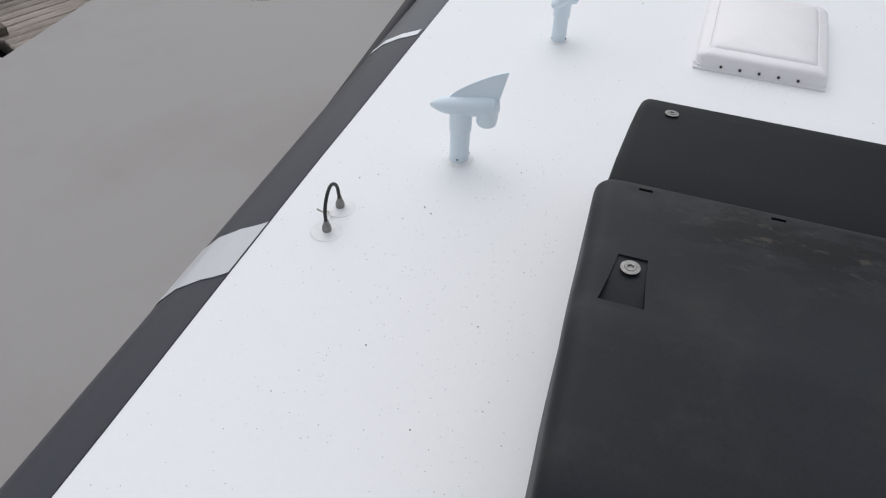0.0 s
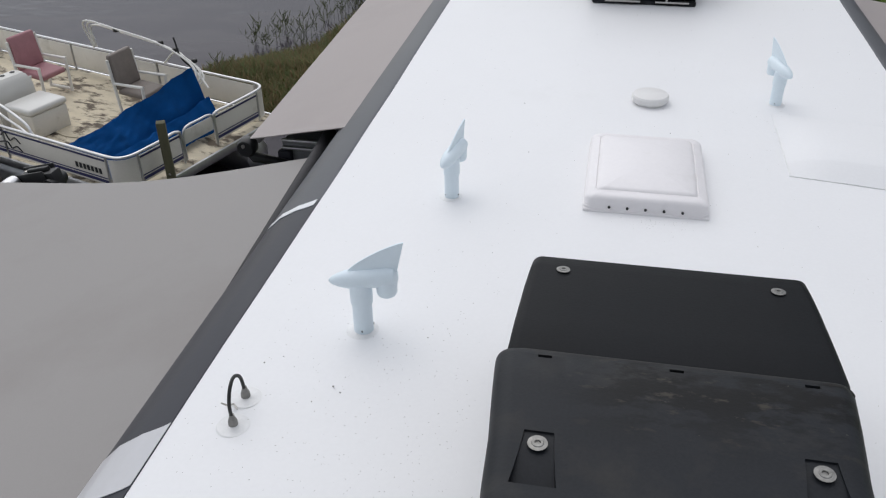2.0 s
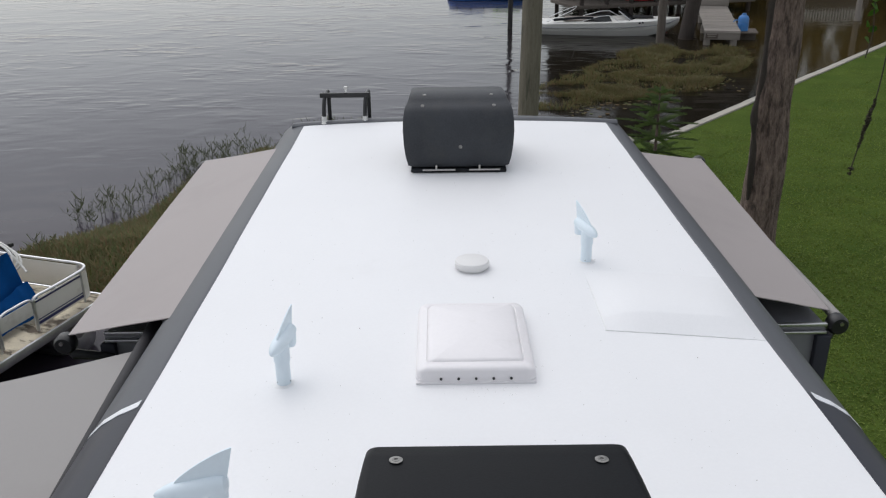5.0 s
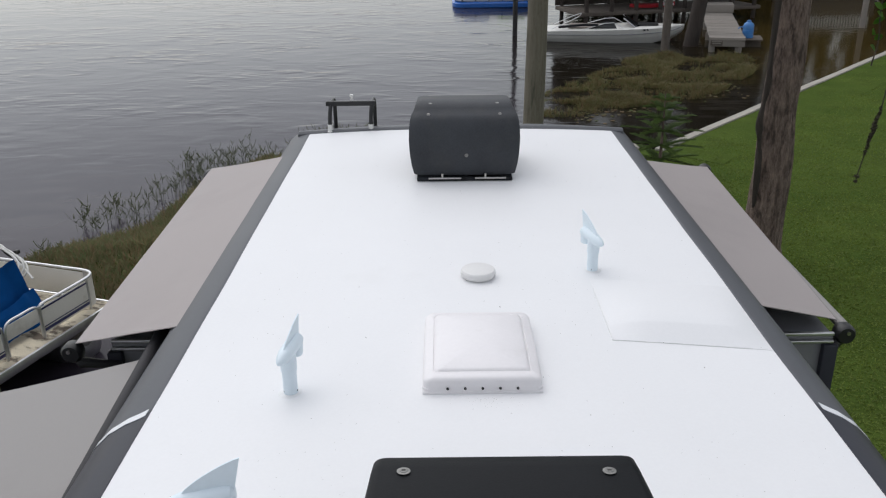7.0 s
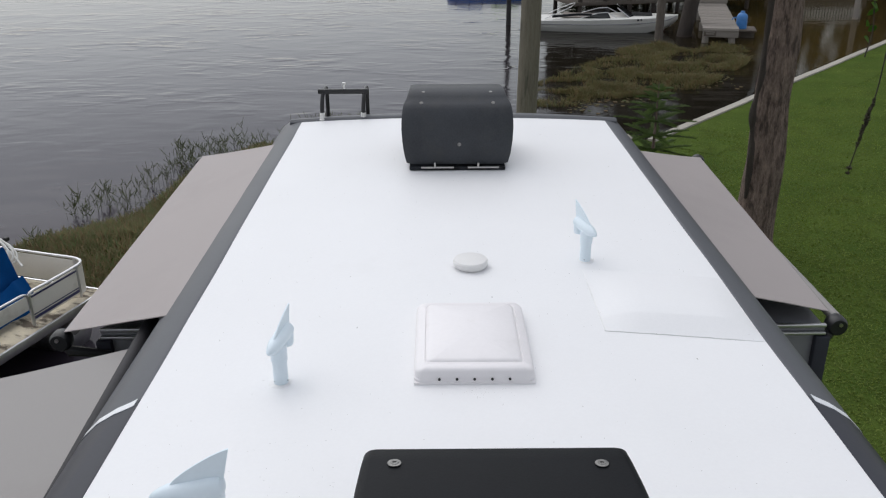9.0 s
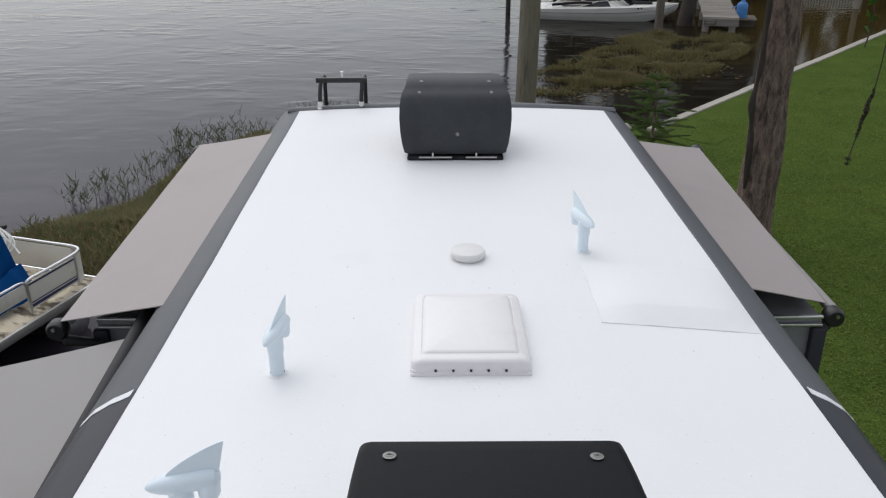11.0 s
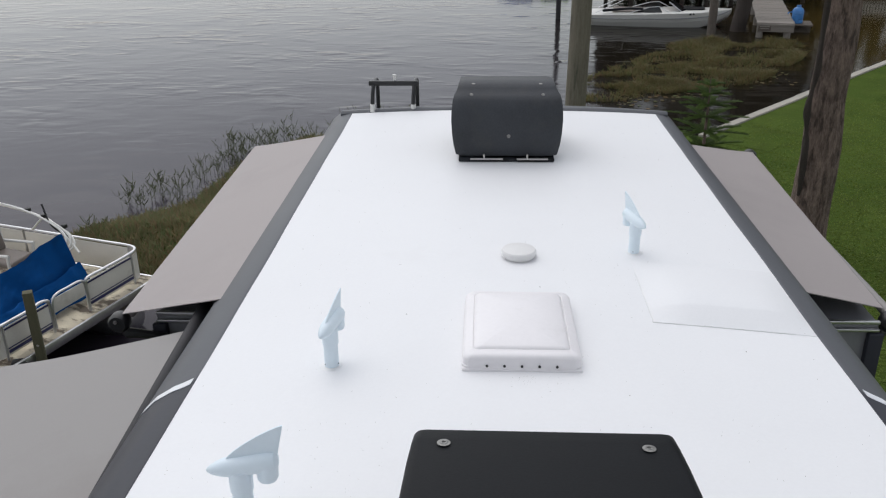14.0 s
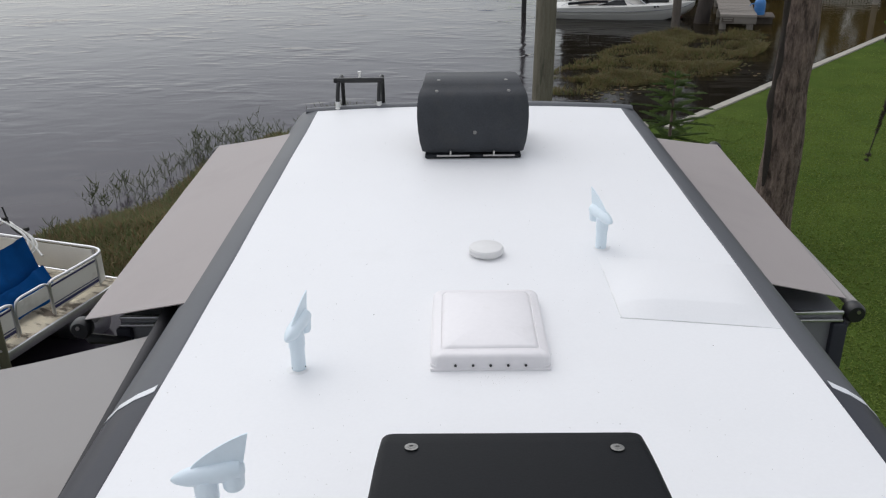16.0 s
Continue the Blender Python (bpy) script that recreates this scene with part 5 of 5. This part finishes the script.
def build_marsh():
    patch = [(2.3, 19.0), (2.7, 21.8), (4.2, 24.0), (5.5, 26.0), (6.3, 27.5), (7.7, 28.3), (9.9, 28.6), (10.6, 27.0), (9.7, 24.6), (8.4, 22.7), (7.4, 21.2), (5.9, 20.5), (4.2, 19.7), (3.2, 19.0)]
    rng = np.random.default_rng(3)
    spots = []
    for x, y in scatter(patch, 62000, 14):
        v = noise.noise(Vector((x * 0.5, y * 0.75, 2.0))) + 0.7 * noise.noise(Vector((x * 1.5, y * 1.9, 5.0)))
        if v > 0.09 + rng.uniform(-0.34, 0.34):
            spots.append((x, y))
    blades("marsh_grass", MARSH, spots, lambda x, y: 0.18 * (1 + 1.3 * noise.noise(Vector((x * 1.1, y * 1.1, 8.0)))), 0.017, 1.1, "straw and olive marsh grass standing in the lake", "marsh grass", z=WATER_Z - 0.02)
    pads = []
    faces = []
    for k in range(170):
        x, y = rng.uniform(3.2, 8.6), 0
        y = 18.9 + (x - 3.2) * 0.66 + rng.normal(0, 0.40)
        r = rng.uniform(0.02, 0.065)
        i0 = len(pads)
        for j in range(7):
            t = 2 * math.pi * j / 7
            pads.append((x + r * math.cos(t), y + r * math.sin(t) * rng.uniform(0.7, 1.1), WATER_Z + 0.006 + rng.uniform(0, 0.012)))
        faces.append(tuple(range(i0, i0 + 7)))
    tagged(raw("floating_leaves", pads, faces, MARSH), "pale floating leaves along the marsh edge", "floating leaves", kind="stuff")


build_marsh()


def build_stones():
    rng = random.Random(9)
    for k in range(16):
        b = bmesh.new()
        bmesh.ops.create_icosphere(b, subdivisions=2, radius=1)
        for v in b.verts:
            v.co *= 1 + 0.35 * noise.noise(v.co * 1.3 + Vector((k * 3.1, 0, 0)))
        s = rng.uniform(0.10, 0.24)
        bmesh.ops.scale(b, vec=(s, s * 0.8, s * 0.55), verts=b.verts)
        x = 1.9 + rng.uniform(0, 2.3)
        y = 15.0 - 0.22 * max(0, x - 2.5) + rng.uniform(-0.35, 0.5)
        ob = part("shore_stone", b, CONCRETE, None, "", pose(x, y, max(ground_z(x, y), -0.45) + s * 0.2, 0, 0, rng.uniform(0, 360)))
        tagged(ob, "pale grey stone at the water's edge", "stone", "shore stones")


build_stones()


def build_pole():
    p = thing("timber_pole", pose(1.145, 9.6, -0.1), "tall grey-green treated timber pole on the bank", "pole")
    pts = [(0.0 + 0.004 * k, 0, 0.35 * k) for k in range(27)]
    part("shaft", tube(pts, [0.150 - 0.0010 * k for k in range(27)], 20, wobble=0.05), PILING, p)


build_pole()


def leaf_cloud(name, material, centres, n, size, seed, parent=None):
    """Many small leaves gathered in uneven clumps."""
    rng = np.random.default_rng(seed)
    verts, faces = [], []
    for k in range(n):
        c, r = centres[rng.integers(len(centres))]
        d = rng.normal(0, 1, 3)
        d = d / np.linalg.norm(d) * r * rng.uniform(0.35, 1.05)
        p = Vector((c[0] + d[0], c[1] + d[1], c[2] + d[2] * 0.75))
        u = Vector(rng.normal(0, 1, 3)).normalized()
        v = u.cross(Vector(rng.normal(0, 1, 3))).normalized()
        s = size * rng.uniform(0.6, 1.4)
        i = len(verts)
        verts += [p - u * s, p + v * s * 0.5, p + u * s, p - v * s * 0.5]
        faces.append((i, i + 1, i + 2, i + 3))
    return raw(name, verts, faces, material, parent)


def furrowed_trunk(line, radii, seg=84, sub=5):
    """A trunk with burls, long flutes and broken bark ridges."""
    fine, rr = [], []
    for (p, q), (a, c) in zip(zip(line, line[1:]), zip(radii, radii[1:])):
        for k in range(sub):
            fine.append(p.lerp(q, k / sub))
            rr.append(a + (c - a) * k / sub)
    rings = []
    for i, (p, r) in enumerate(zip(fine, rr)):
        ring = []
        for k in range(seg):
            a = 2 * math.pi * k / seg
            u = Vector((math.cos(a), math.sin(a), 0))
            burl = 0.10 * noise.noise(Vector((u.x * 1.2, u.y * 1.2, p.z * 0.9)))
            flute = 0.05 * noise.noise(Vector((u.x * 3.2, u.y * 3.2, p.z * 0.7 + 4)))
            ridge = abs(noise.noise(Vector((u.x * 9.0, u.y * 9.0, p.z * 2.3 + 9))))
            flake = noise.noise(Vector((u.x * 19, u.y * 19, p.z * 8)))
            ring.append(p + u * (r * (1 + burl + flute + 0.055 * ridge + 0.014 * flake)))
        rings.append(ring)
    return loft(rings)


def build_big_tree():
    t = thing("tree", pose(0, 0, 0), "tall tree with a furrowed grey-brown trunk on the lawn", "tree")
    path = [(4.25, 8.5, -0.15), (4.25, 8.5, 0.3), (4.258, 8.5, 0.95), (4.262, 8.5, 1.4), (4.232, 8.5, 2.1), (4.262, 8.5, 2.85), (4.250, 8.5, 3.6), (4.35, 8.55, 4.6), (4.5, 8.7, 6.0), (4.6, 8.9, 7.6), (4.7, 9.1, 9.5)]
    sp = smooth_path(path, 6)
    rad = [(0.38 if k < 3 else 0.285) - 0.0024 * k for k in range(len(sp))]
    rad[3], rad[4], rad[5] = 0.34, 0.31, 0.29
    part("trunk", furrowed_trunk(sp, rad), BARK, t, "furrowed grey-brown trunk", smooth=80)
    vine = smooth_path([(4.02, 8.36, 0.9), (3.99, 8.30, 1.5), (3.945, 8.27, 1.9), (3.925, 8.25, 2.2), (3.965, 8.25, 2.56), (3.96, 8.25, 2.9), (3.955, 8.25, 3.58), (4.05, 8.30, 4.5)], 5)
    part("vine", tube(vine, [0.022 + 0.022 * abs(math.sin(k * 0.37)) for k in range(len(vine))], 8, wobble=0.4), DARKBARK, t, "dark woody vine up the trunk")
    limbs = [[(4.37, 8.56, 4.8), (4.4, 7.6, 5.2), (4.36, 6.7, 4.95), (4.30, 6.0, 4.55)], [(4.5, 8.7, 6.0), (6.0, 9.4, 7.4), (7.4, 10.2, 8.2)], [(4.6, 8.9, 7.6), (3.6, 10.2, 8.8), (3.2, 11.4, 9.6)], [(4.5, 8.75, 6.4), (5.6, 7.6, 7.6), (6.4, 6.8, 8.4)]]
    for l in limbs:
        s = smooth_path(l, 5)
        part("limb", tube(s, [0.11 - 0.085 * k / (len(s) - 1) for k in range(len(s))], 10, wobble=0.1), BARK, t)
    # unseen crown overhead, added for the shade it casts
    rng = np.random.default_rng(2)
    cs = [((4.7 + rng.normal(0.9, 1.5), 9.4 + rng.normal(0.3, 1.4), 9.3 + rng.normal(0, 0.9)), rng.uniform(0.5, 1.0)) for _ in range(34)]
    leaf_cloud("crown", WOODS, cs, 5000, 0.10, 5, t)
    m = thing("hanging_moss", pose(0, 0, 0), "strand of grey hanging moss on a thin drooping twig", "moss")
    twig = smooth_path([(4.30, 6.0, 4.53), (4.30, 6.0, 3.6), (4.285, 6.0, 2.95), (4.243, 6.0, 2.60), (4.195, 6.0, 2.35), (4.145, 6.0, 2.05)], 5)
    part("twig", tube(twig, 0.006, 6), DARKBARK, m, "thin drooping twig")
    cl = [((4.268 - 0.085 * k / 16 + 0.004 * math.sin(k), 6.0, 2.78 - 0.030 * k), 0.026 - 0.0018 * abs(k - 7)) for k in range(17)] + [((4.150, 6.0, 2.06), 0.026), ((4.142, 6.0, 2.01), 0.016)]
    tagged(leaf_cloud("moss_tuft", MOSS, cl, 760, 0.016, 8, m), kind="stuff")
    tw2 = smooth_path([(4.28, 6.02, 4.55), (4.16, 6.05, 4.1), (4.10, 6.02, 3.75), (4.12, 6.0, 3.45), (4.09, 6.0, 3.2)], 5)
    h = thing("leafy_twig", pose(0, 0, 0), "drooping twig with a few bright green leaves", "twig")
    part("twig", tube(tw2, 0.007, 6), DARKBARK, h, "thin dark twig")
    for k, (x, z, a) in enumerate(((4.06, 3.72, 20), (4.14, 3.66, 160), (4.06, 3.55, 70), (4.15, 3.50, 110), (4.05, 3.40, 30), (4.02, 3.80, 0), (4.18, 3.80, 150))):
        b = bmesh.new()
        ring = []
        for q in range(8):
            f = q / 7
            w = 0.032 * math.sin(math.pi * min(1, f * 0.96 + 0.03)) ** 0.8
            ring.append([(0.11 * f, -w, 0.010 * math.sin(f * 3)), (0.11 * f, 0, -0.004 + 0.010 * math.sin(f * 3)), (0.11 * f, w, 0.010 * math.sin(f * 3))])
        b.free()
        part("leaf", sheet(ring, 0.0015), LEAF, h, "", pose(x, 6.0, z, 60, 35, a))


build_big_tree()


def build_pine():
    t = thing("young_pine", pose(3.80, 12.5, -0.03) @ Matrix.Scale(1.08, 4), "young dark green pine sapling with tiered branches", "tree")
    part("trunk", tube([(0, 0, 0), (0.005, 0, 0.8), (0, 0, 1.50)], [0.035, 0.022, 0.006], 8), BARK, t)
    rng = np.random.default_rng(17)
    for k, (z, l, n) in enumerate(((0.38, 0.72, 7), (0.62, 0.68, 7), (0.86, 0.62, 6), (1.06, 0.50, 6), (1.24, 0.34, 5), (1.38, 0.20, 4))):
        for i in range(n):
            a = 2 * math.pi * (i + 0.37 * k) / n + rng.uniform(-0.15, 0.15)
            ll = l * rng.uniform(0.85, 1.12)
            pts = [Vector((math.cos(a) * ll * f, math.sin(a) * ll * f, z + 0.05 * f + 0.02 * f * f - 0.04 * f ** 3)) for f in np.linspace(0, 1, 9)]
            verts, faces = [], []
            for p, q in zip(pts, pts[1:]):
                for s in np.linspace(0, 1, 11)[:-1]:
                    c = p.lerp(q, s)
                    d = (q - p).normalized()
                    sd = d.cross(Vector((0, 0, 1)))
                    for sg in (-1, 1):
                        le = rng.uniform(0.06, 0.12) * (1.1 - 0.55 * (c - pts[0]).length / ll)
                        e = c + sd * (sg * le) + d * le * 0.8 + Vector((0, 0, le * rng.uniform(0.0, 0.55)))
                        w = Vector((0, 0, 0.010)) + d * 0.010
                        j = len(verts)
                        verts += [c - w, c + w, e]
                        faces.append((j, j + 1, j + 2))
            br = part("branch", tube(pts, 0.007, 5), BARK, t)
            raw("needles", verts, faces, NEEDLE, br)


build_pine()


# ---- across the inlet ----
def build_speedboat():
    s = thing("speedboat", pose(6.58, 32.0, WATER_Z, 0, 0, -11) @ Matrix.Diagonal((0.90, 0.85, 0.70, 1)), "white bowrider speedboat with a smoked windscreen", "boat")
    rings = []
    for x, w, top, keel in ((-3.05, 0.95, 0.62, -0.15), (-2.2, 1.08, 0.68, -0.2), (-0.8, 1.15, 0.74, -0.22), (0.6, 1.12, 0.82, -0.22), (1.7, 0.90, 0.85, -0.16), (2.5, 0.52, 0.88, 0.10), (2.95, 0.14, 0.91, 0.50), (3.05, 0.02, 0.92, 0.72)):
        rings.append([(x, 0, keel), (x, -w * 0.72, keel + 0.14), (x, -w * 0.92, (keel + top) / 2), (x, -w * 0.94, (keel + top) / 2 + 0.05), (x, -w, top - 0.05), (x, -w * 0.94, top), (x, 0, top + 0.03), (x, w * 0.94, top), (x, w, top - 0.05), (x, w * 0.94, (keel + top) / 2 + 0.05), (x, w * 0.92, (keel + top) / 2), (x, w * 0.72, keel + 0.14)])
    part("hull", loft(rings), WHITEBOAT, s, "white hull stained tan at the waterline", smooth=40)
    part("cockpit", box(2.0, 1.5, 0.06, (-0.9, 0, 0.78), 0.03), TAUPESEAT, s, "dark cockpit seats")
    part("bow_well", box(0.9, 0.8, 0.05, (1.5, 0, 0.925), 0.03), SHROUD, s, "dark bow cockpit")
    part("rub_rail", tube(smooth_path([(-3.05, -0.97, 0.40), (-0.8, -1.17, 0.46), (1.0, -1.06, 0.52), (2.4, -0.55, 0.64), (3.0, -0.08, 0.86)], 5), 0.025, 6), surface("grey_vinyl_rub_rail", (0.25, 0.25, 0.26)), s, "grey rub rail")
    gl = [[(0.95, -0.82, 0.82), (0.45, -0.70, 1.32)], [(1.15, -0.4, 0.86), (0.55, -0.36, 1.36)], [(1.2, 0.0, 0.88), (0.58, 0.0, 1.37)], [(1.15, 0.4, 0.86), (0.55, 0.36, 1.36)], [(0.95, 0.82, 0.82), (0.45, 0.70, 1.32)]]
    part("windscreen", sheet(gl, 0.015), GLASS, s, "smoked windscreen")
    for sd in (-1, 1):
        part("side_glass", sheet([[(-1.0, sd * 1.0, 0.78), (-0.3, sd * 0.92, 1.05)], [(0.2, sd * 0.98, 0.80), (0.05, sd * 0.9, 1.10)]], 0.012), GLASS, s, "smoked side window")
        part("frame", tube([(-1.1, sd * 1.0, 0.78), (-0.35, sd * 0.93, 1.06), (0.05, sd * 0.9, 1.10), (0.5, sd * 0.97, 0.80)], 0.022, 6), ALU, s, "pale window frame")
        part("frame", tube([(0.45, sd * 0.70, 1.33), (0.98, sd * 0.83, 0.84)], 0.028, 6), ALU, s, "pale windscreen post")
    part("tower", tube(smooth_path([(-2.6, -0.9, 0.70), (-2.1, -0.88, 1.0), (-1.5, -0.7, 1.35), (-1.45, 0.7, 1.35), (-2.1, 0.88, 1.0), (-2.6, 0.9, 0.70)], 6), 0.018, 8), ALU, s, "folded silver tower")
    part("canvas_roll", tube([(-2.3, -0.85, 0.82), (-1.2, -0.95, 0.98), (-0.6, -0.95, 0.98)], 0.07, 8, wobble=0.2), SHROUD, s, "dark rolled canvas")
    for k in range(6):
        part("registration_bar", box(0.10, 0.006, 0.09, (1.35 + 0.14 * k, -1.015 + 0.075 * k, 0.74 + 0.012 * k), 0.001, turn=Matrix.Rotation(radians(26), 4, "Z")), LETTER, s, "dark registration bar")


build_speedboat()


def simple_post(name, x, y, z0, z1, r, mat, label, lean=(0, 0)):
    p = thing(name, pose(x, y, z0), label, "post")
    n = 8
    part("timber", tube([(lean[0] * k / n, lean[1] * k / n, (z1 - z0) * k / n) for k in range(n + 1)], [r * (1.03 - 0.06 * k / n) for k in range(n + 1)], 14, wobble=0.06), mat, p)


simple_post("dock_post", 8.06, 29.4, -1.7, 3.4, 0.15, OLDWOOD, "brown timber post standing in the water by the speedboat")
simple_post("mooring_pile", 2.85, 33.5, -1.7, 4.5, 0.10, BLACKMETAL, "thin black steel pile standing in the lake")
simple_post("marker_post", 17.7, 34.6, -1.7, 3.0, 0.12, PALEWOOD, "pale peeling post standing in brown water", (0.12, 0.2))
simple_post("cypress_trunk", 9.05, 30.2, -1.7, 4.6, 0.27, DARKBARK, "dark wet trunk leaning in the shallows", (1.0, 0.6))


def build_far_dock():
    d = thing("far_dock", pose(10.1, 28.7, 0, 0, 0, -14), "bleached plank dock on short posts across the inlet", "dock")
    mesh = to_mesh("plank", box(1.26, 0.185, 0.04, (0, 0, 0), 0.006, 1), PALEWOOD, 0)
    rng = random.Random(8)
    for k in range(44):
        ob = new("plank", mesh)
        ob.parent = d
        ob.matrix_basis = pose(rng.uniform(-0.02, 0.02), 0.1 + 0.2 * k, 0.10 + rng.uniform(-0.005, 0.005), 0, 0, rng.uniform(-0.6, 0.6) + 90 * 0)
    part("fascia", box(1.24, 0.05, 0.26, (0, -0.02, -0.06), 0.01), PALEWOOD, d, "bleached front board")
    part("fascia", box(1.24, 0.05, 0.06, (0, -0.055, 0.06), 0.01), PALEWOOD, d, "bleached front board")
    for x in (-0.5, 0.42):
        for y in (0.1, 3.0, 6.0):
            part("post", tube([(x, y, -1.9), (x, y, -0.1)], 0.12, 10, wobble=0.06), PALEWOOD, d, "short round post")
    part("notice", box(0.42, 0.02, 0.22, (-0.36, -0.06, -0.04), 0.004), OLDWOOD, d, "small dark notice board")
    part("notice_line", box(0.34, 0.006, 0.03, (-0.36, -0.073, 0.0), 0.001), PALEWOOD, d, "unreadable pale line")
    part("notice_line", box(0.28, 0.006, 0.03, (-0.36, -0.073, -0.07), 0.001), PALEWOOD, d, "unreadable pale line")
    b = thing("dock_box", pose(11.9, 36.6, 0.12, 0, 0, -14), "pale flat board lying on the far dock", "board")
    part("lid", box(1.7, 1.1, 0.35, (0, 0, 0.18), 0.03), PALEWOOD, b)
    s = thing("side_step", pose(11.30, 29.9, 0, 0, 0, -14), "low brown plank step beside the far dock", "step")
    part("tread", box(0.95, 1.1, 0.06, (0, 0.2, -0.10), 0.01), OLDWOOD, s)
    part("riser", box(0.9, 0.06, 1.6, (0, 0.1, -0.95), 0.01), OLDWOOD, s)
    j = thing("water_jug", pose(11.25, 29.95, -0.07) @ Matrix.Scale(0.8, 4), "large translucent blue plastic water jug", "jug")
    part("body", lathe([(0.0, 0), (0.22, 0.0), (0.25, 0.03), (0.25, 0.16), (0.235, 0.18), (0.25, 0.20), (0.25, 0.36), (0.235, 0.38), (0.25, 0.40), (0.25, 0.56), (0.20, 0.66), (0.10, 0.72), (0.09, 0.80), (0, 0.80)], 22), BLUEJUG, j)
    part("handle", tube(smooth_path([(-0.25, 0, 0.5), (-0.42, 0, 0.48), (-0.45, 0, 0.40)], 4), 0.025, 8), BLUEJUG, j, "blue tap")


build_far_dock()


def build_boathouse():
    h = thing("boathouse", pose(9.9, 38.6, 0, 0, 0, 15), "dark open timber boathouse over the water", "boathouse")
    part("floor", box(9.0, 3.0, 0.16, (0, 0, 0.10), 0.02), OLDWOOD, h, "dark plank platform")
    for x in np.linspace(-4.2, 4.2, 8):
        for y in (-1.4, 1.4):
            part("post", tube([(x, y, -1.9), (x, y, 3.0)], 0.10, 8, wobble=0.05), DARKBARK, h, "dark timber post")
    part("back_wall", box(9.0, 0.08, 2.8, (0, 1.52, 1.6), 0.01), DARKBARK, h, "dark board wall")
    # roof out of view, added to shade the platform and darken the water's reflection
    rings = [[(x, -2.0, 3.0), (x, 0, 4.1), (x, 2.0, 3.0), (x, 2.0, 2.9), (x, -2.0, 2.9)] for x in (-4.9, 4.9)]
    part("roof", loft(rings), OLDWOOD, h, "unseen dark pitched roof added for shade and reflection", smooth=0)
    k = thing("kayak", pose(9.4, 37.5, 0.18, 0, 0, 15) @ Matrix.Scale(0.75, 4), "red and white kayak on the boathouse platform", "kayak")
    rings = []
    for x, w, z in ((-1.5, 0.03, 0.28), (-1.2, 0.20, 0.27), (-0.5, 0.36, 0.24), (0.5, 0.36, 0.24), (1.2, 0.20, 0.27), (1.5, 0.03, 0.28)):
        rings.append([(x, -w, z), (x, -w * 0.8, z - 0.16), (x, w * 0.8, z - 0.16), (x, w, z), (x, 0, z + 0.05)])
    part("hull", loft(rings), REDPLASTIC, k, "red plastic hull")
    part("deck_band", box(0.7, 0.74, 0.10, (0.9, 0, 0.22), 0.03), FLOATWHITE, k, "white band")


build_boathouse()


def build_float():
    f = thing("inflatable_float", pose(2.6, 45.2, WATER_Z), "large blue and white inflatable lake float with lime panels", "inflatable")

    def slab(hx, hy, z0, z1, r):
        rings = []
        for z, k in ((z0, 0.94), (z0 + 0.08, 1.0), (z1 - 0.08, 1.0), (z1, 0.94)):
            ring = []
            for cx, cy, a0 in ((1, 1, 0), (-1, 1, 90), (-1, -1, 180), (1, -1, 270)):
                for q in range(6):
                    a = radians(a0 + 18 * q)
                    ring.append((k * (cx * (hx - r) + r * math.cos(a)), k * (cy * (hy - r) + r * math.sin(a)), z))
            rings.append(ring)
        return loft(rings)
    part("base", slab(2.2, 1.6, -0.05, 0.30, 0.6), FLOATBLUE, f, "blue base tube")
    part("rim", slab(2.12, 1.52, 0.29, 0.55, 0.6), FLOATWHITE, f, "white upper tube")
    part("panel", slab(0.75, 1.2, 0.5, 0.66, 0.2), FLOATGREEN, f, "lime green panel").matrix_basis = pose(0.9, -0.15, 0)
    part("panel", slab(0.7, 1.2, 0.5, 0.66, 0.2), FLOATBLUE, f, "blue panel").matrix_basis = pose(-0.95, -0.15, 0)
    for k in range(6):
        part("valve", lathe([(0, 0), (0.07, 0), (0.06, 0.03), (0, 0.03)], 10), RUBBER, f, "dark valve", pose(-1.7 + 0.7 * k, -1.50, 0.43, 90))


build_float()


def build_white_fence():
    w = thing("slat_fence", pose(20.8, 45.6, 0.55, 0, 0, 4), "low white slatted fence on the far bank", "fence")
    part("rail", box(5.2, 0.05, 0.08, (0, 0.03, 0.08), 0.01), PVCWHITE, w, "white bottom rail")
    part("rail", box(5.2, 0.05, 0.08, (0, 0.03, 0.55), 0.01), PVCWHITE, w, "white top rail")
    mesh = to_mesh("slat", box(0.10, 0.025, 0.60, (0, 0, 0.30), 0.005, 1), PVCWHITE, 0)
    for k in range(32):
        ob = new("slat", mesh)
        ob.parent = w
        ob.matrix_basis = pose(-2.5 + 0.162 * k, 0, 0)
    part("footing", box(5.6, 0.5, 1.7, (0, 0.25, -0.87), 0.02), OLDWOOD, w, "dark timber footing")


build_white_fence()


def build_woods():
    rng = np.random.default_rng(31)
    cs = []
    for k in range(190):
        x = rng.uniform(8.0, 46)
        cs.append(((x, 47 + rng.uniform(-2.5, 4) + 0.1 * x, rng.uniform(0.2, 15)), rng.uniform(1.2, 2.4)))
    ob = leaf_cloud("backdrop", WOODS, cs, 24000, 0.5, 33)
    tagged(ob, "dark lakeside woods behind the boathouse", "woods", kind="structure")


build_woods()
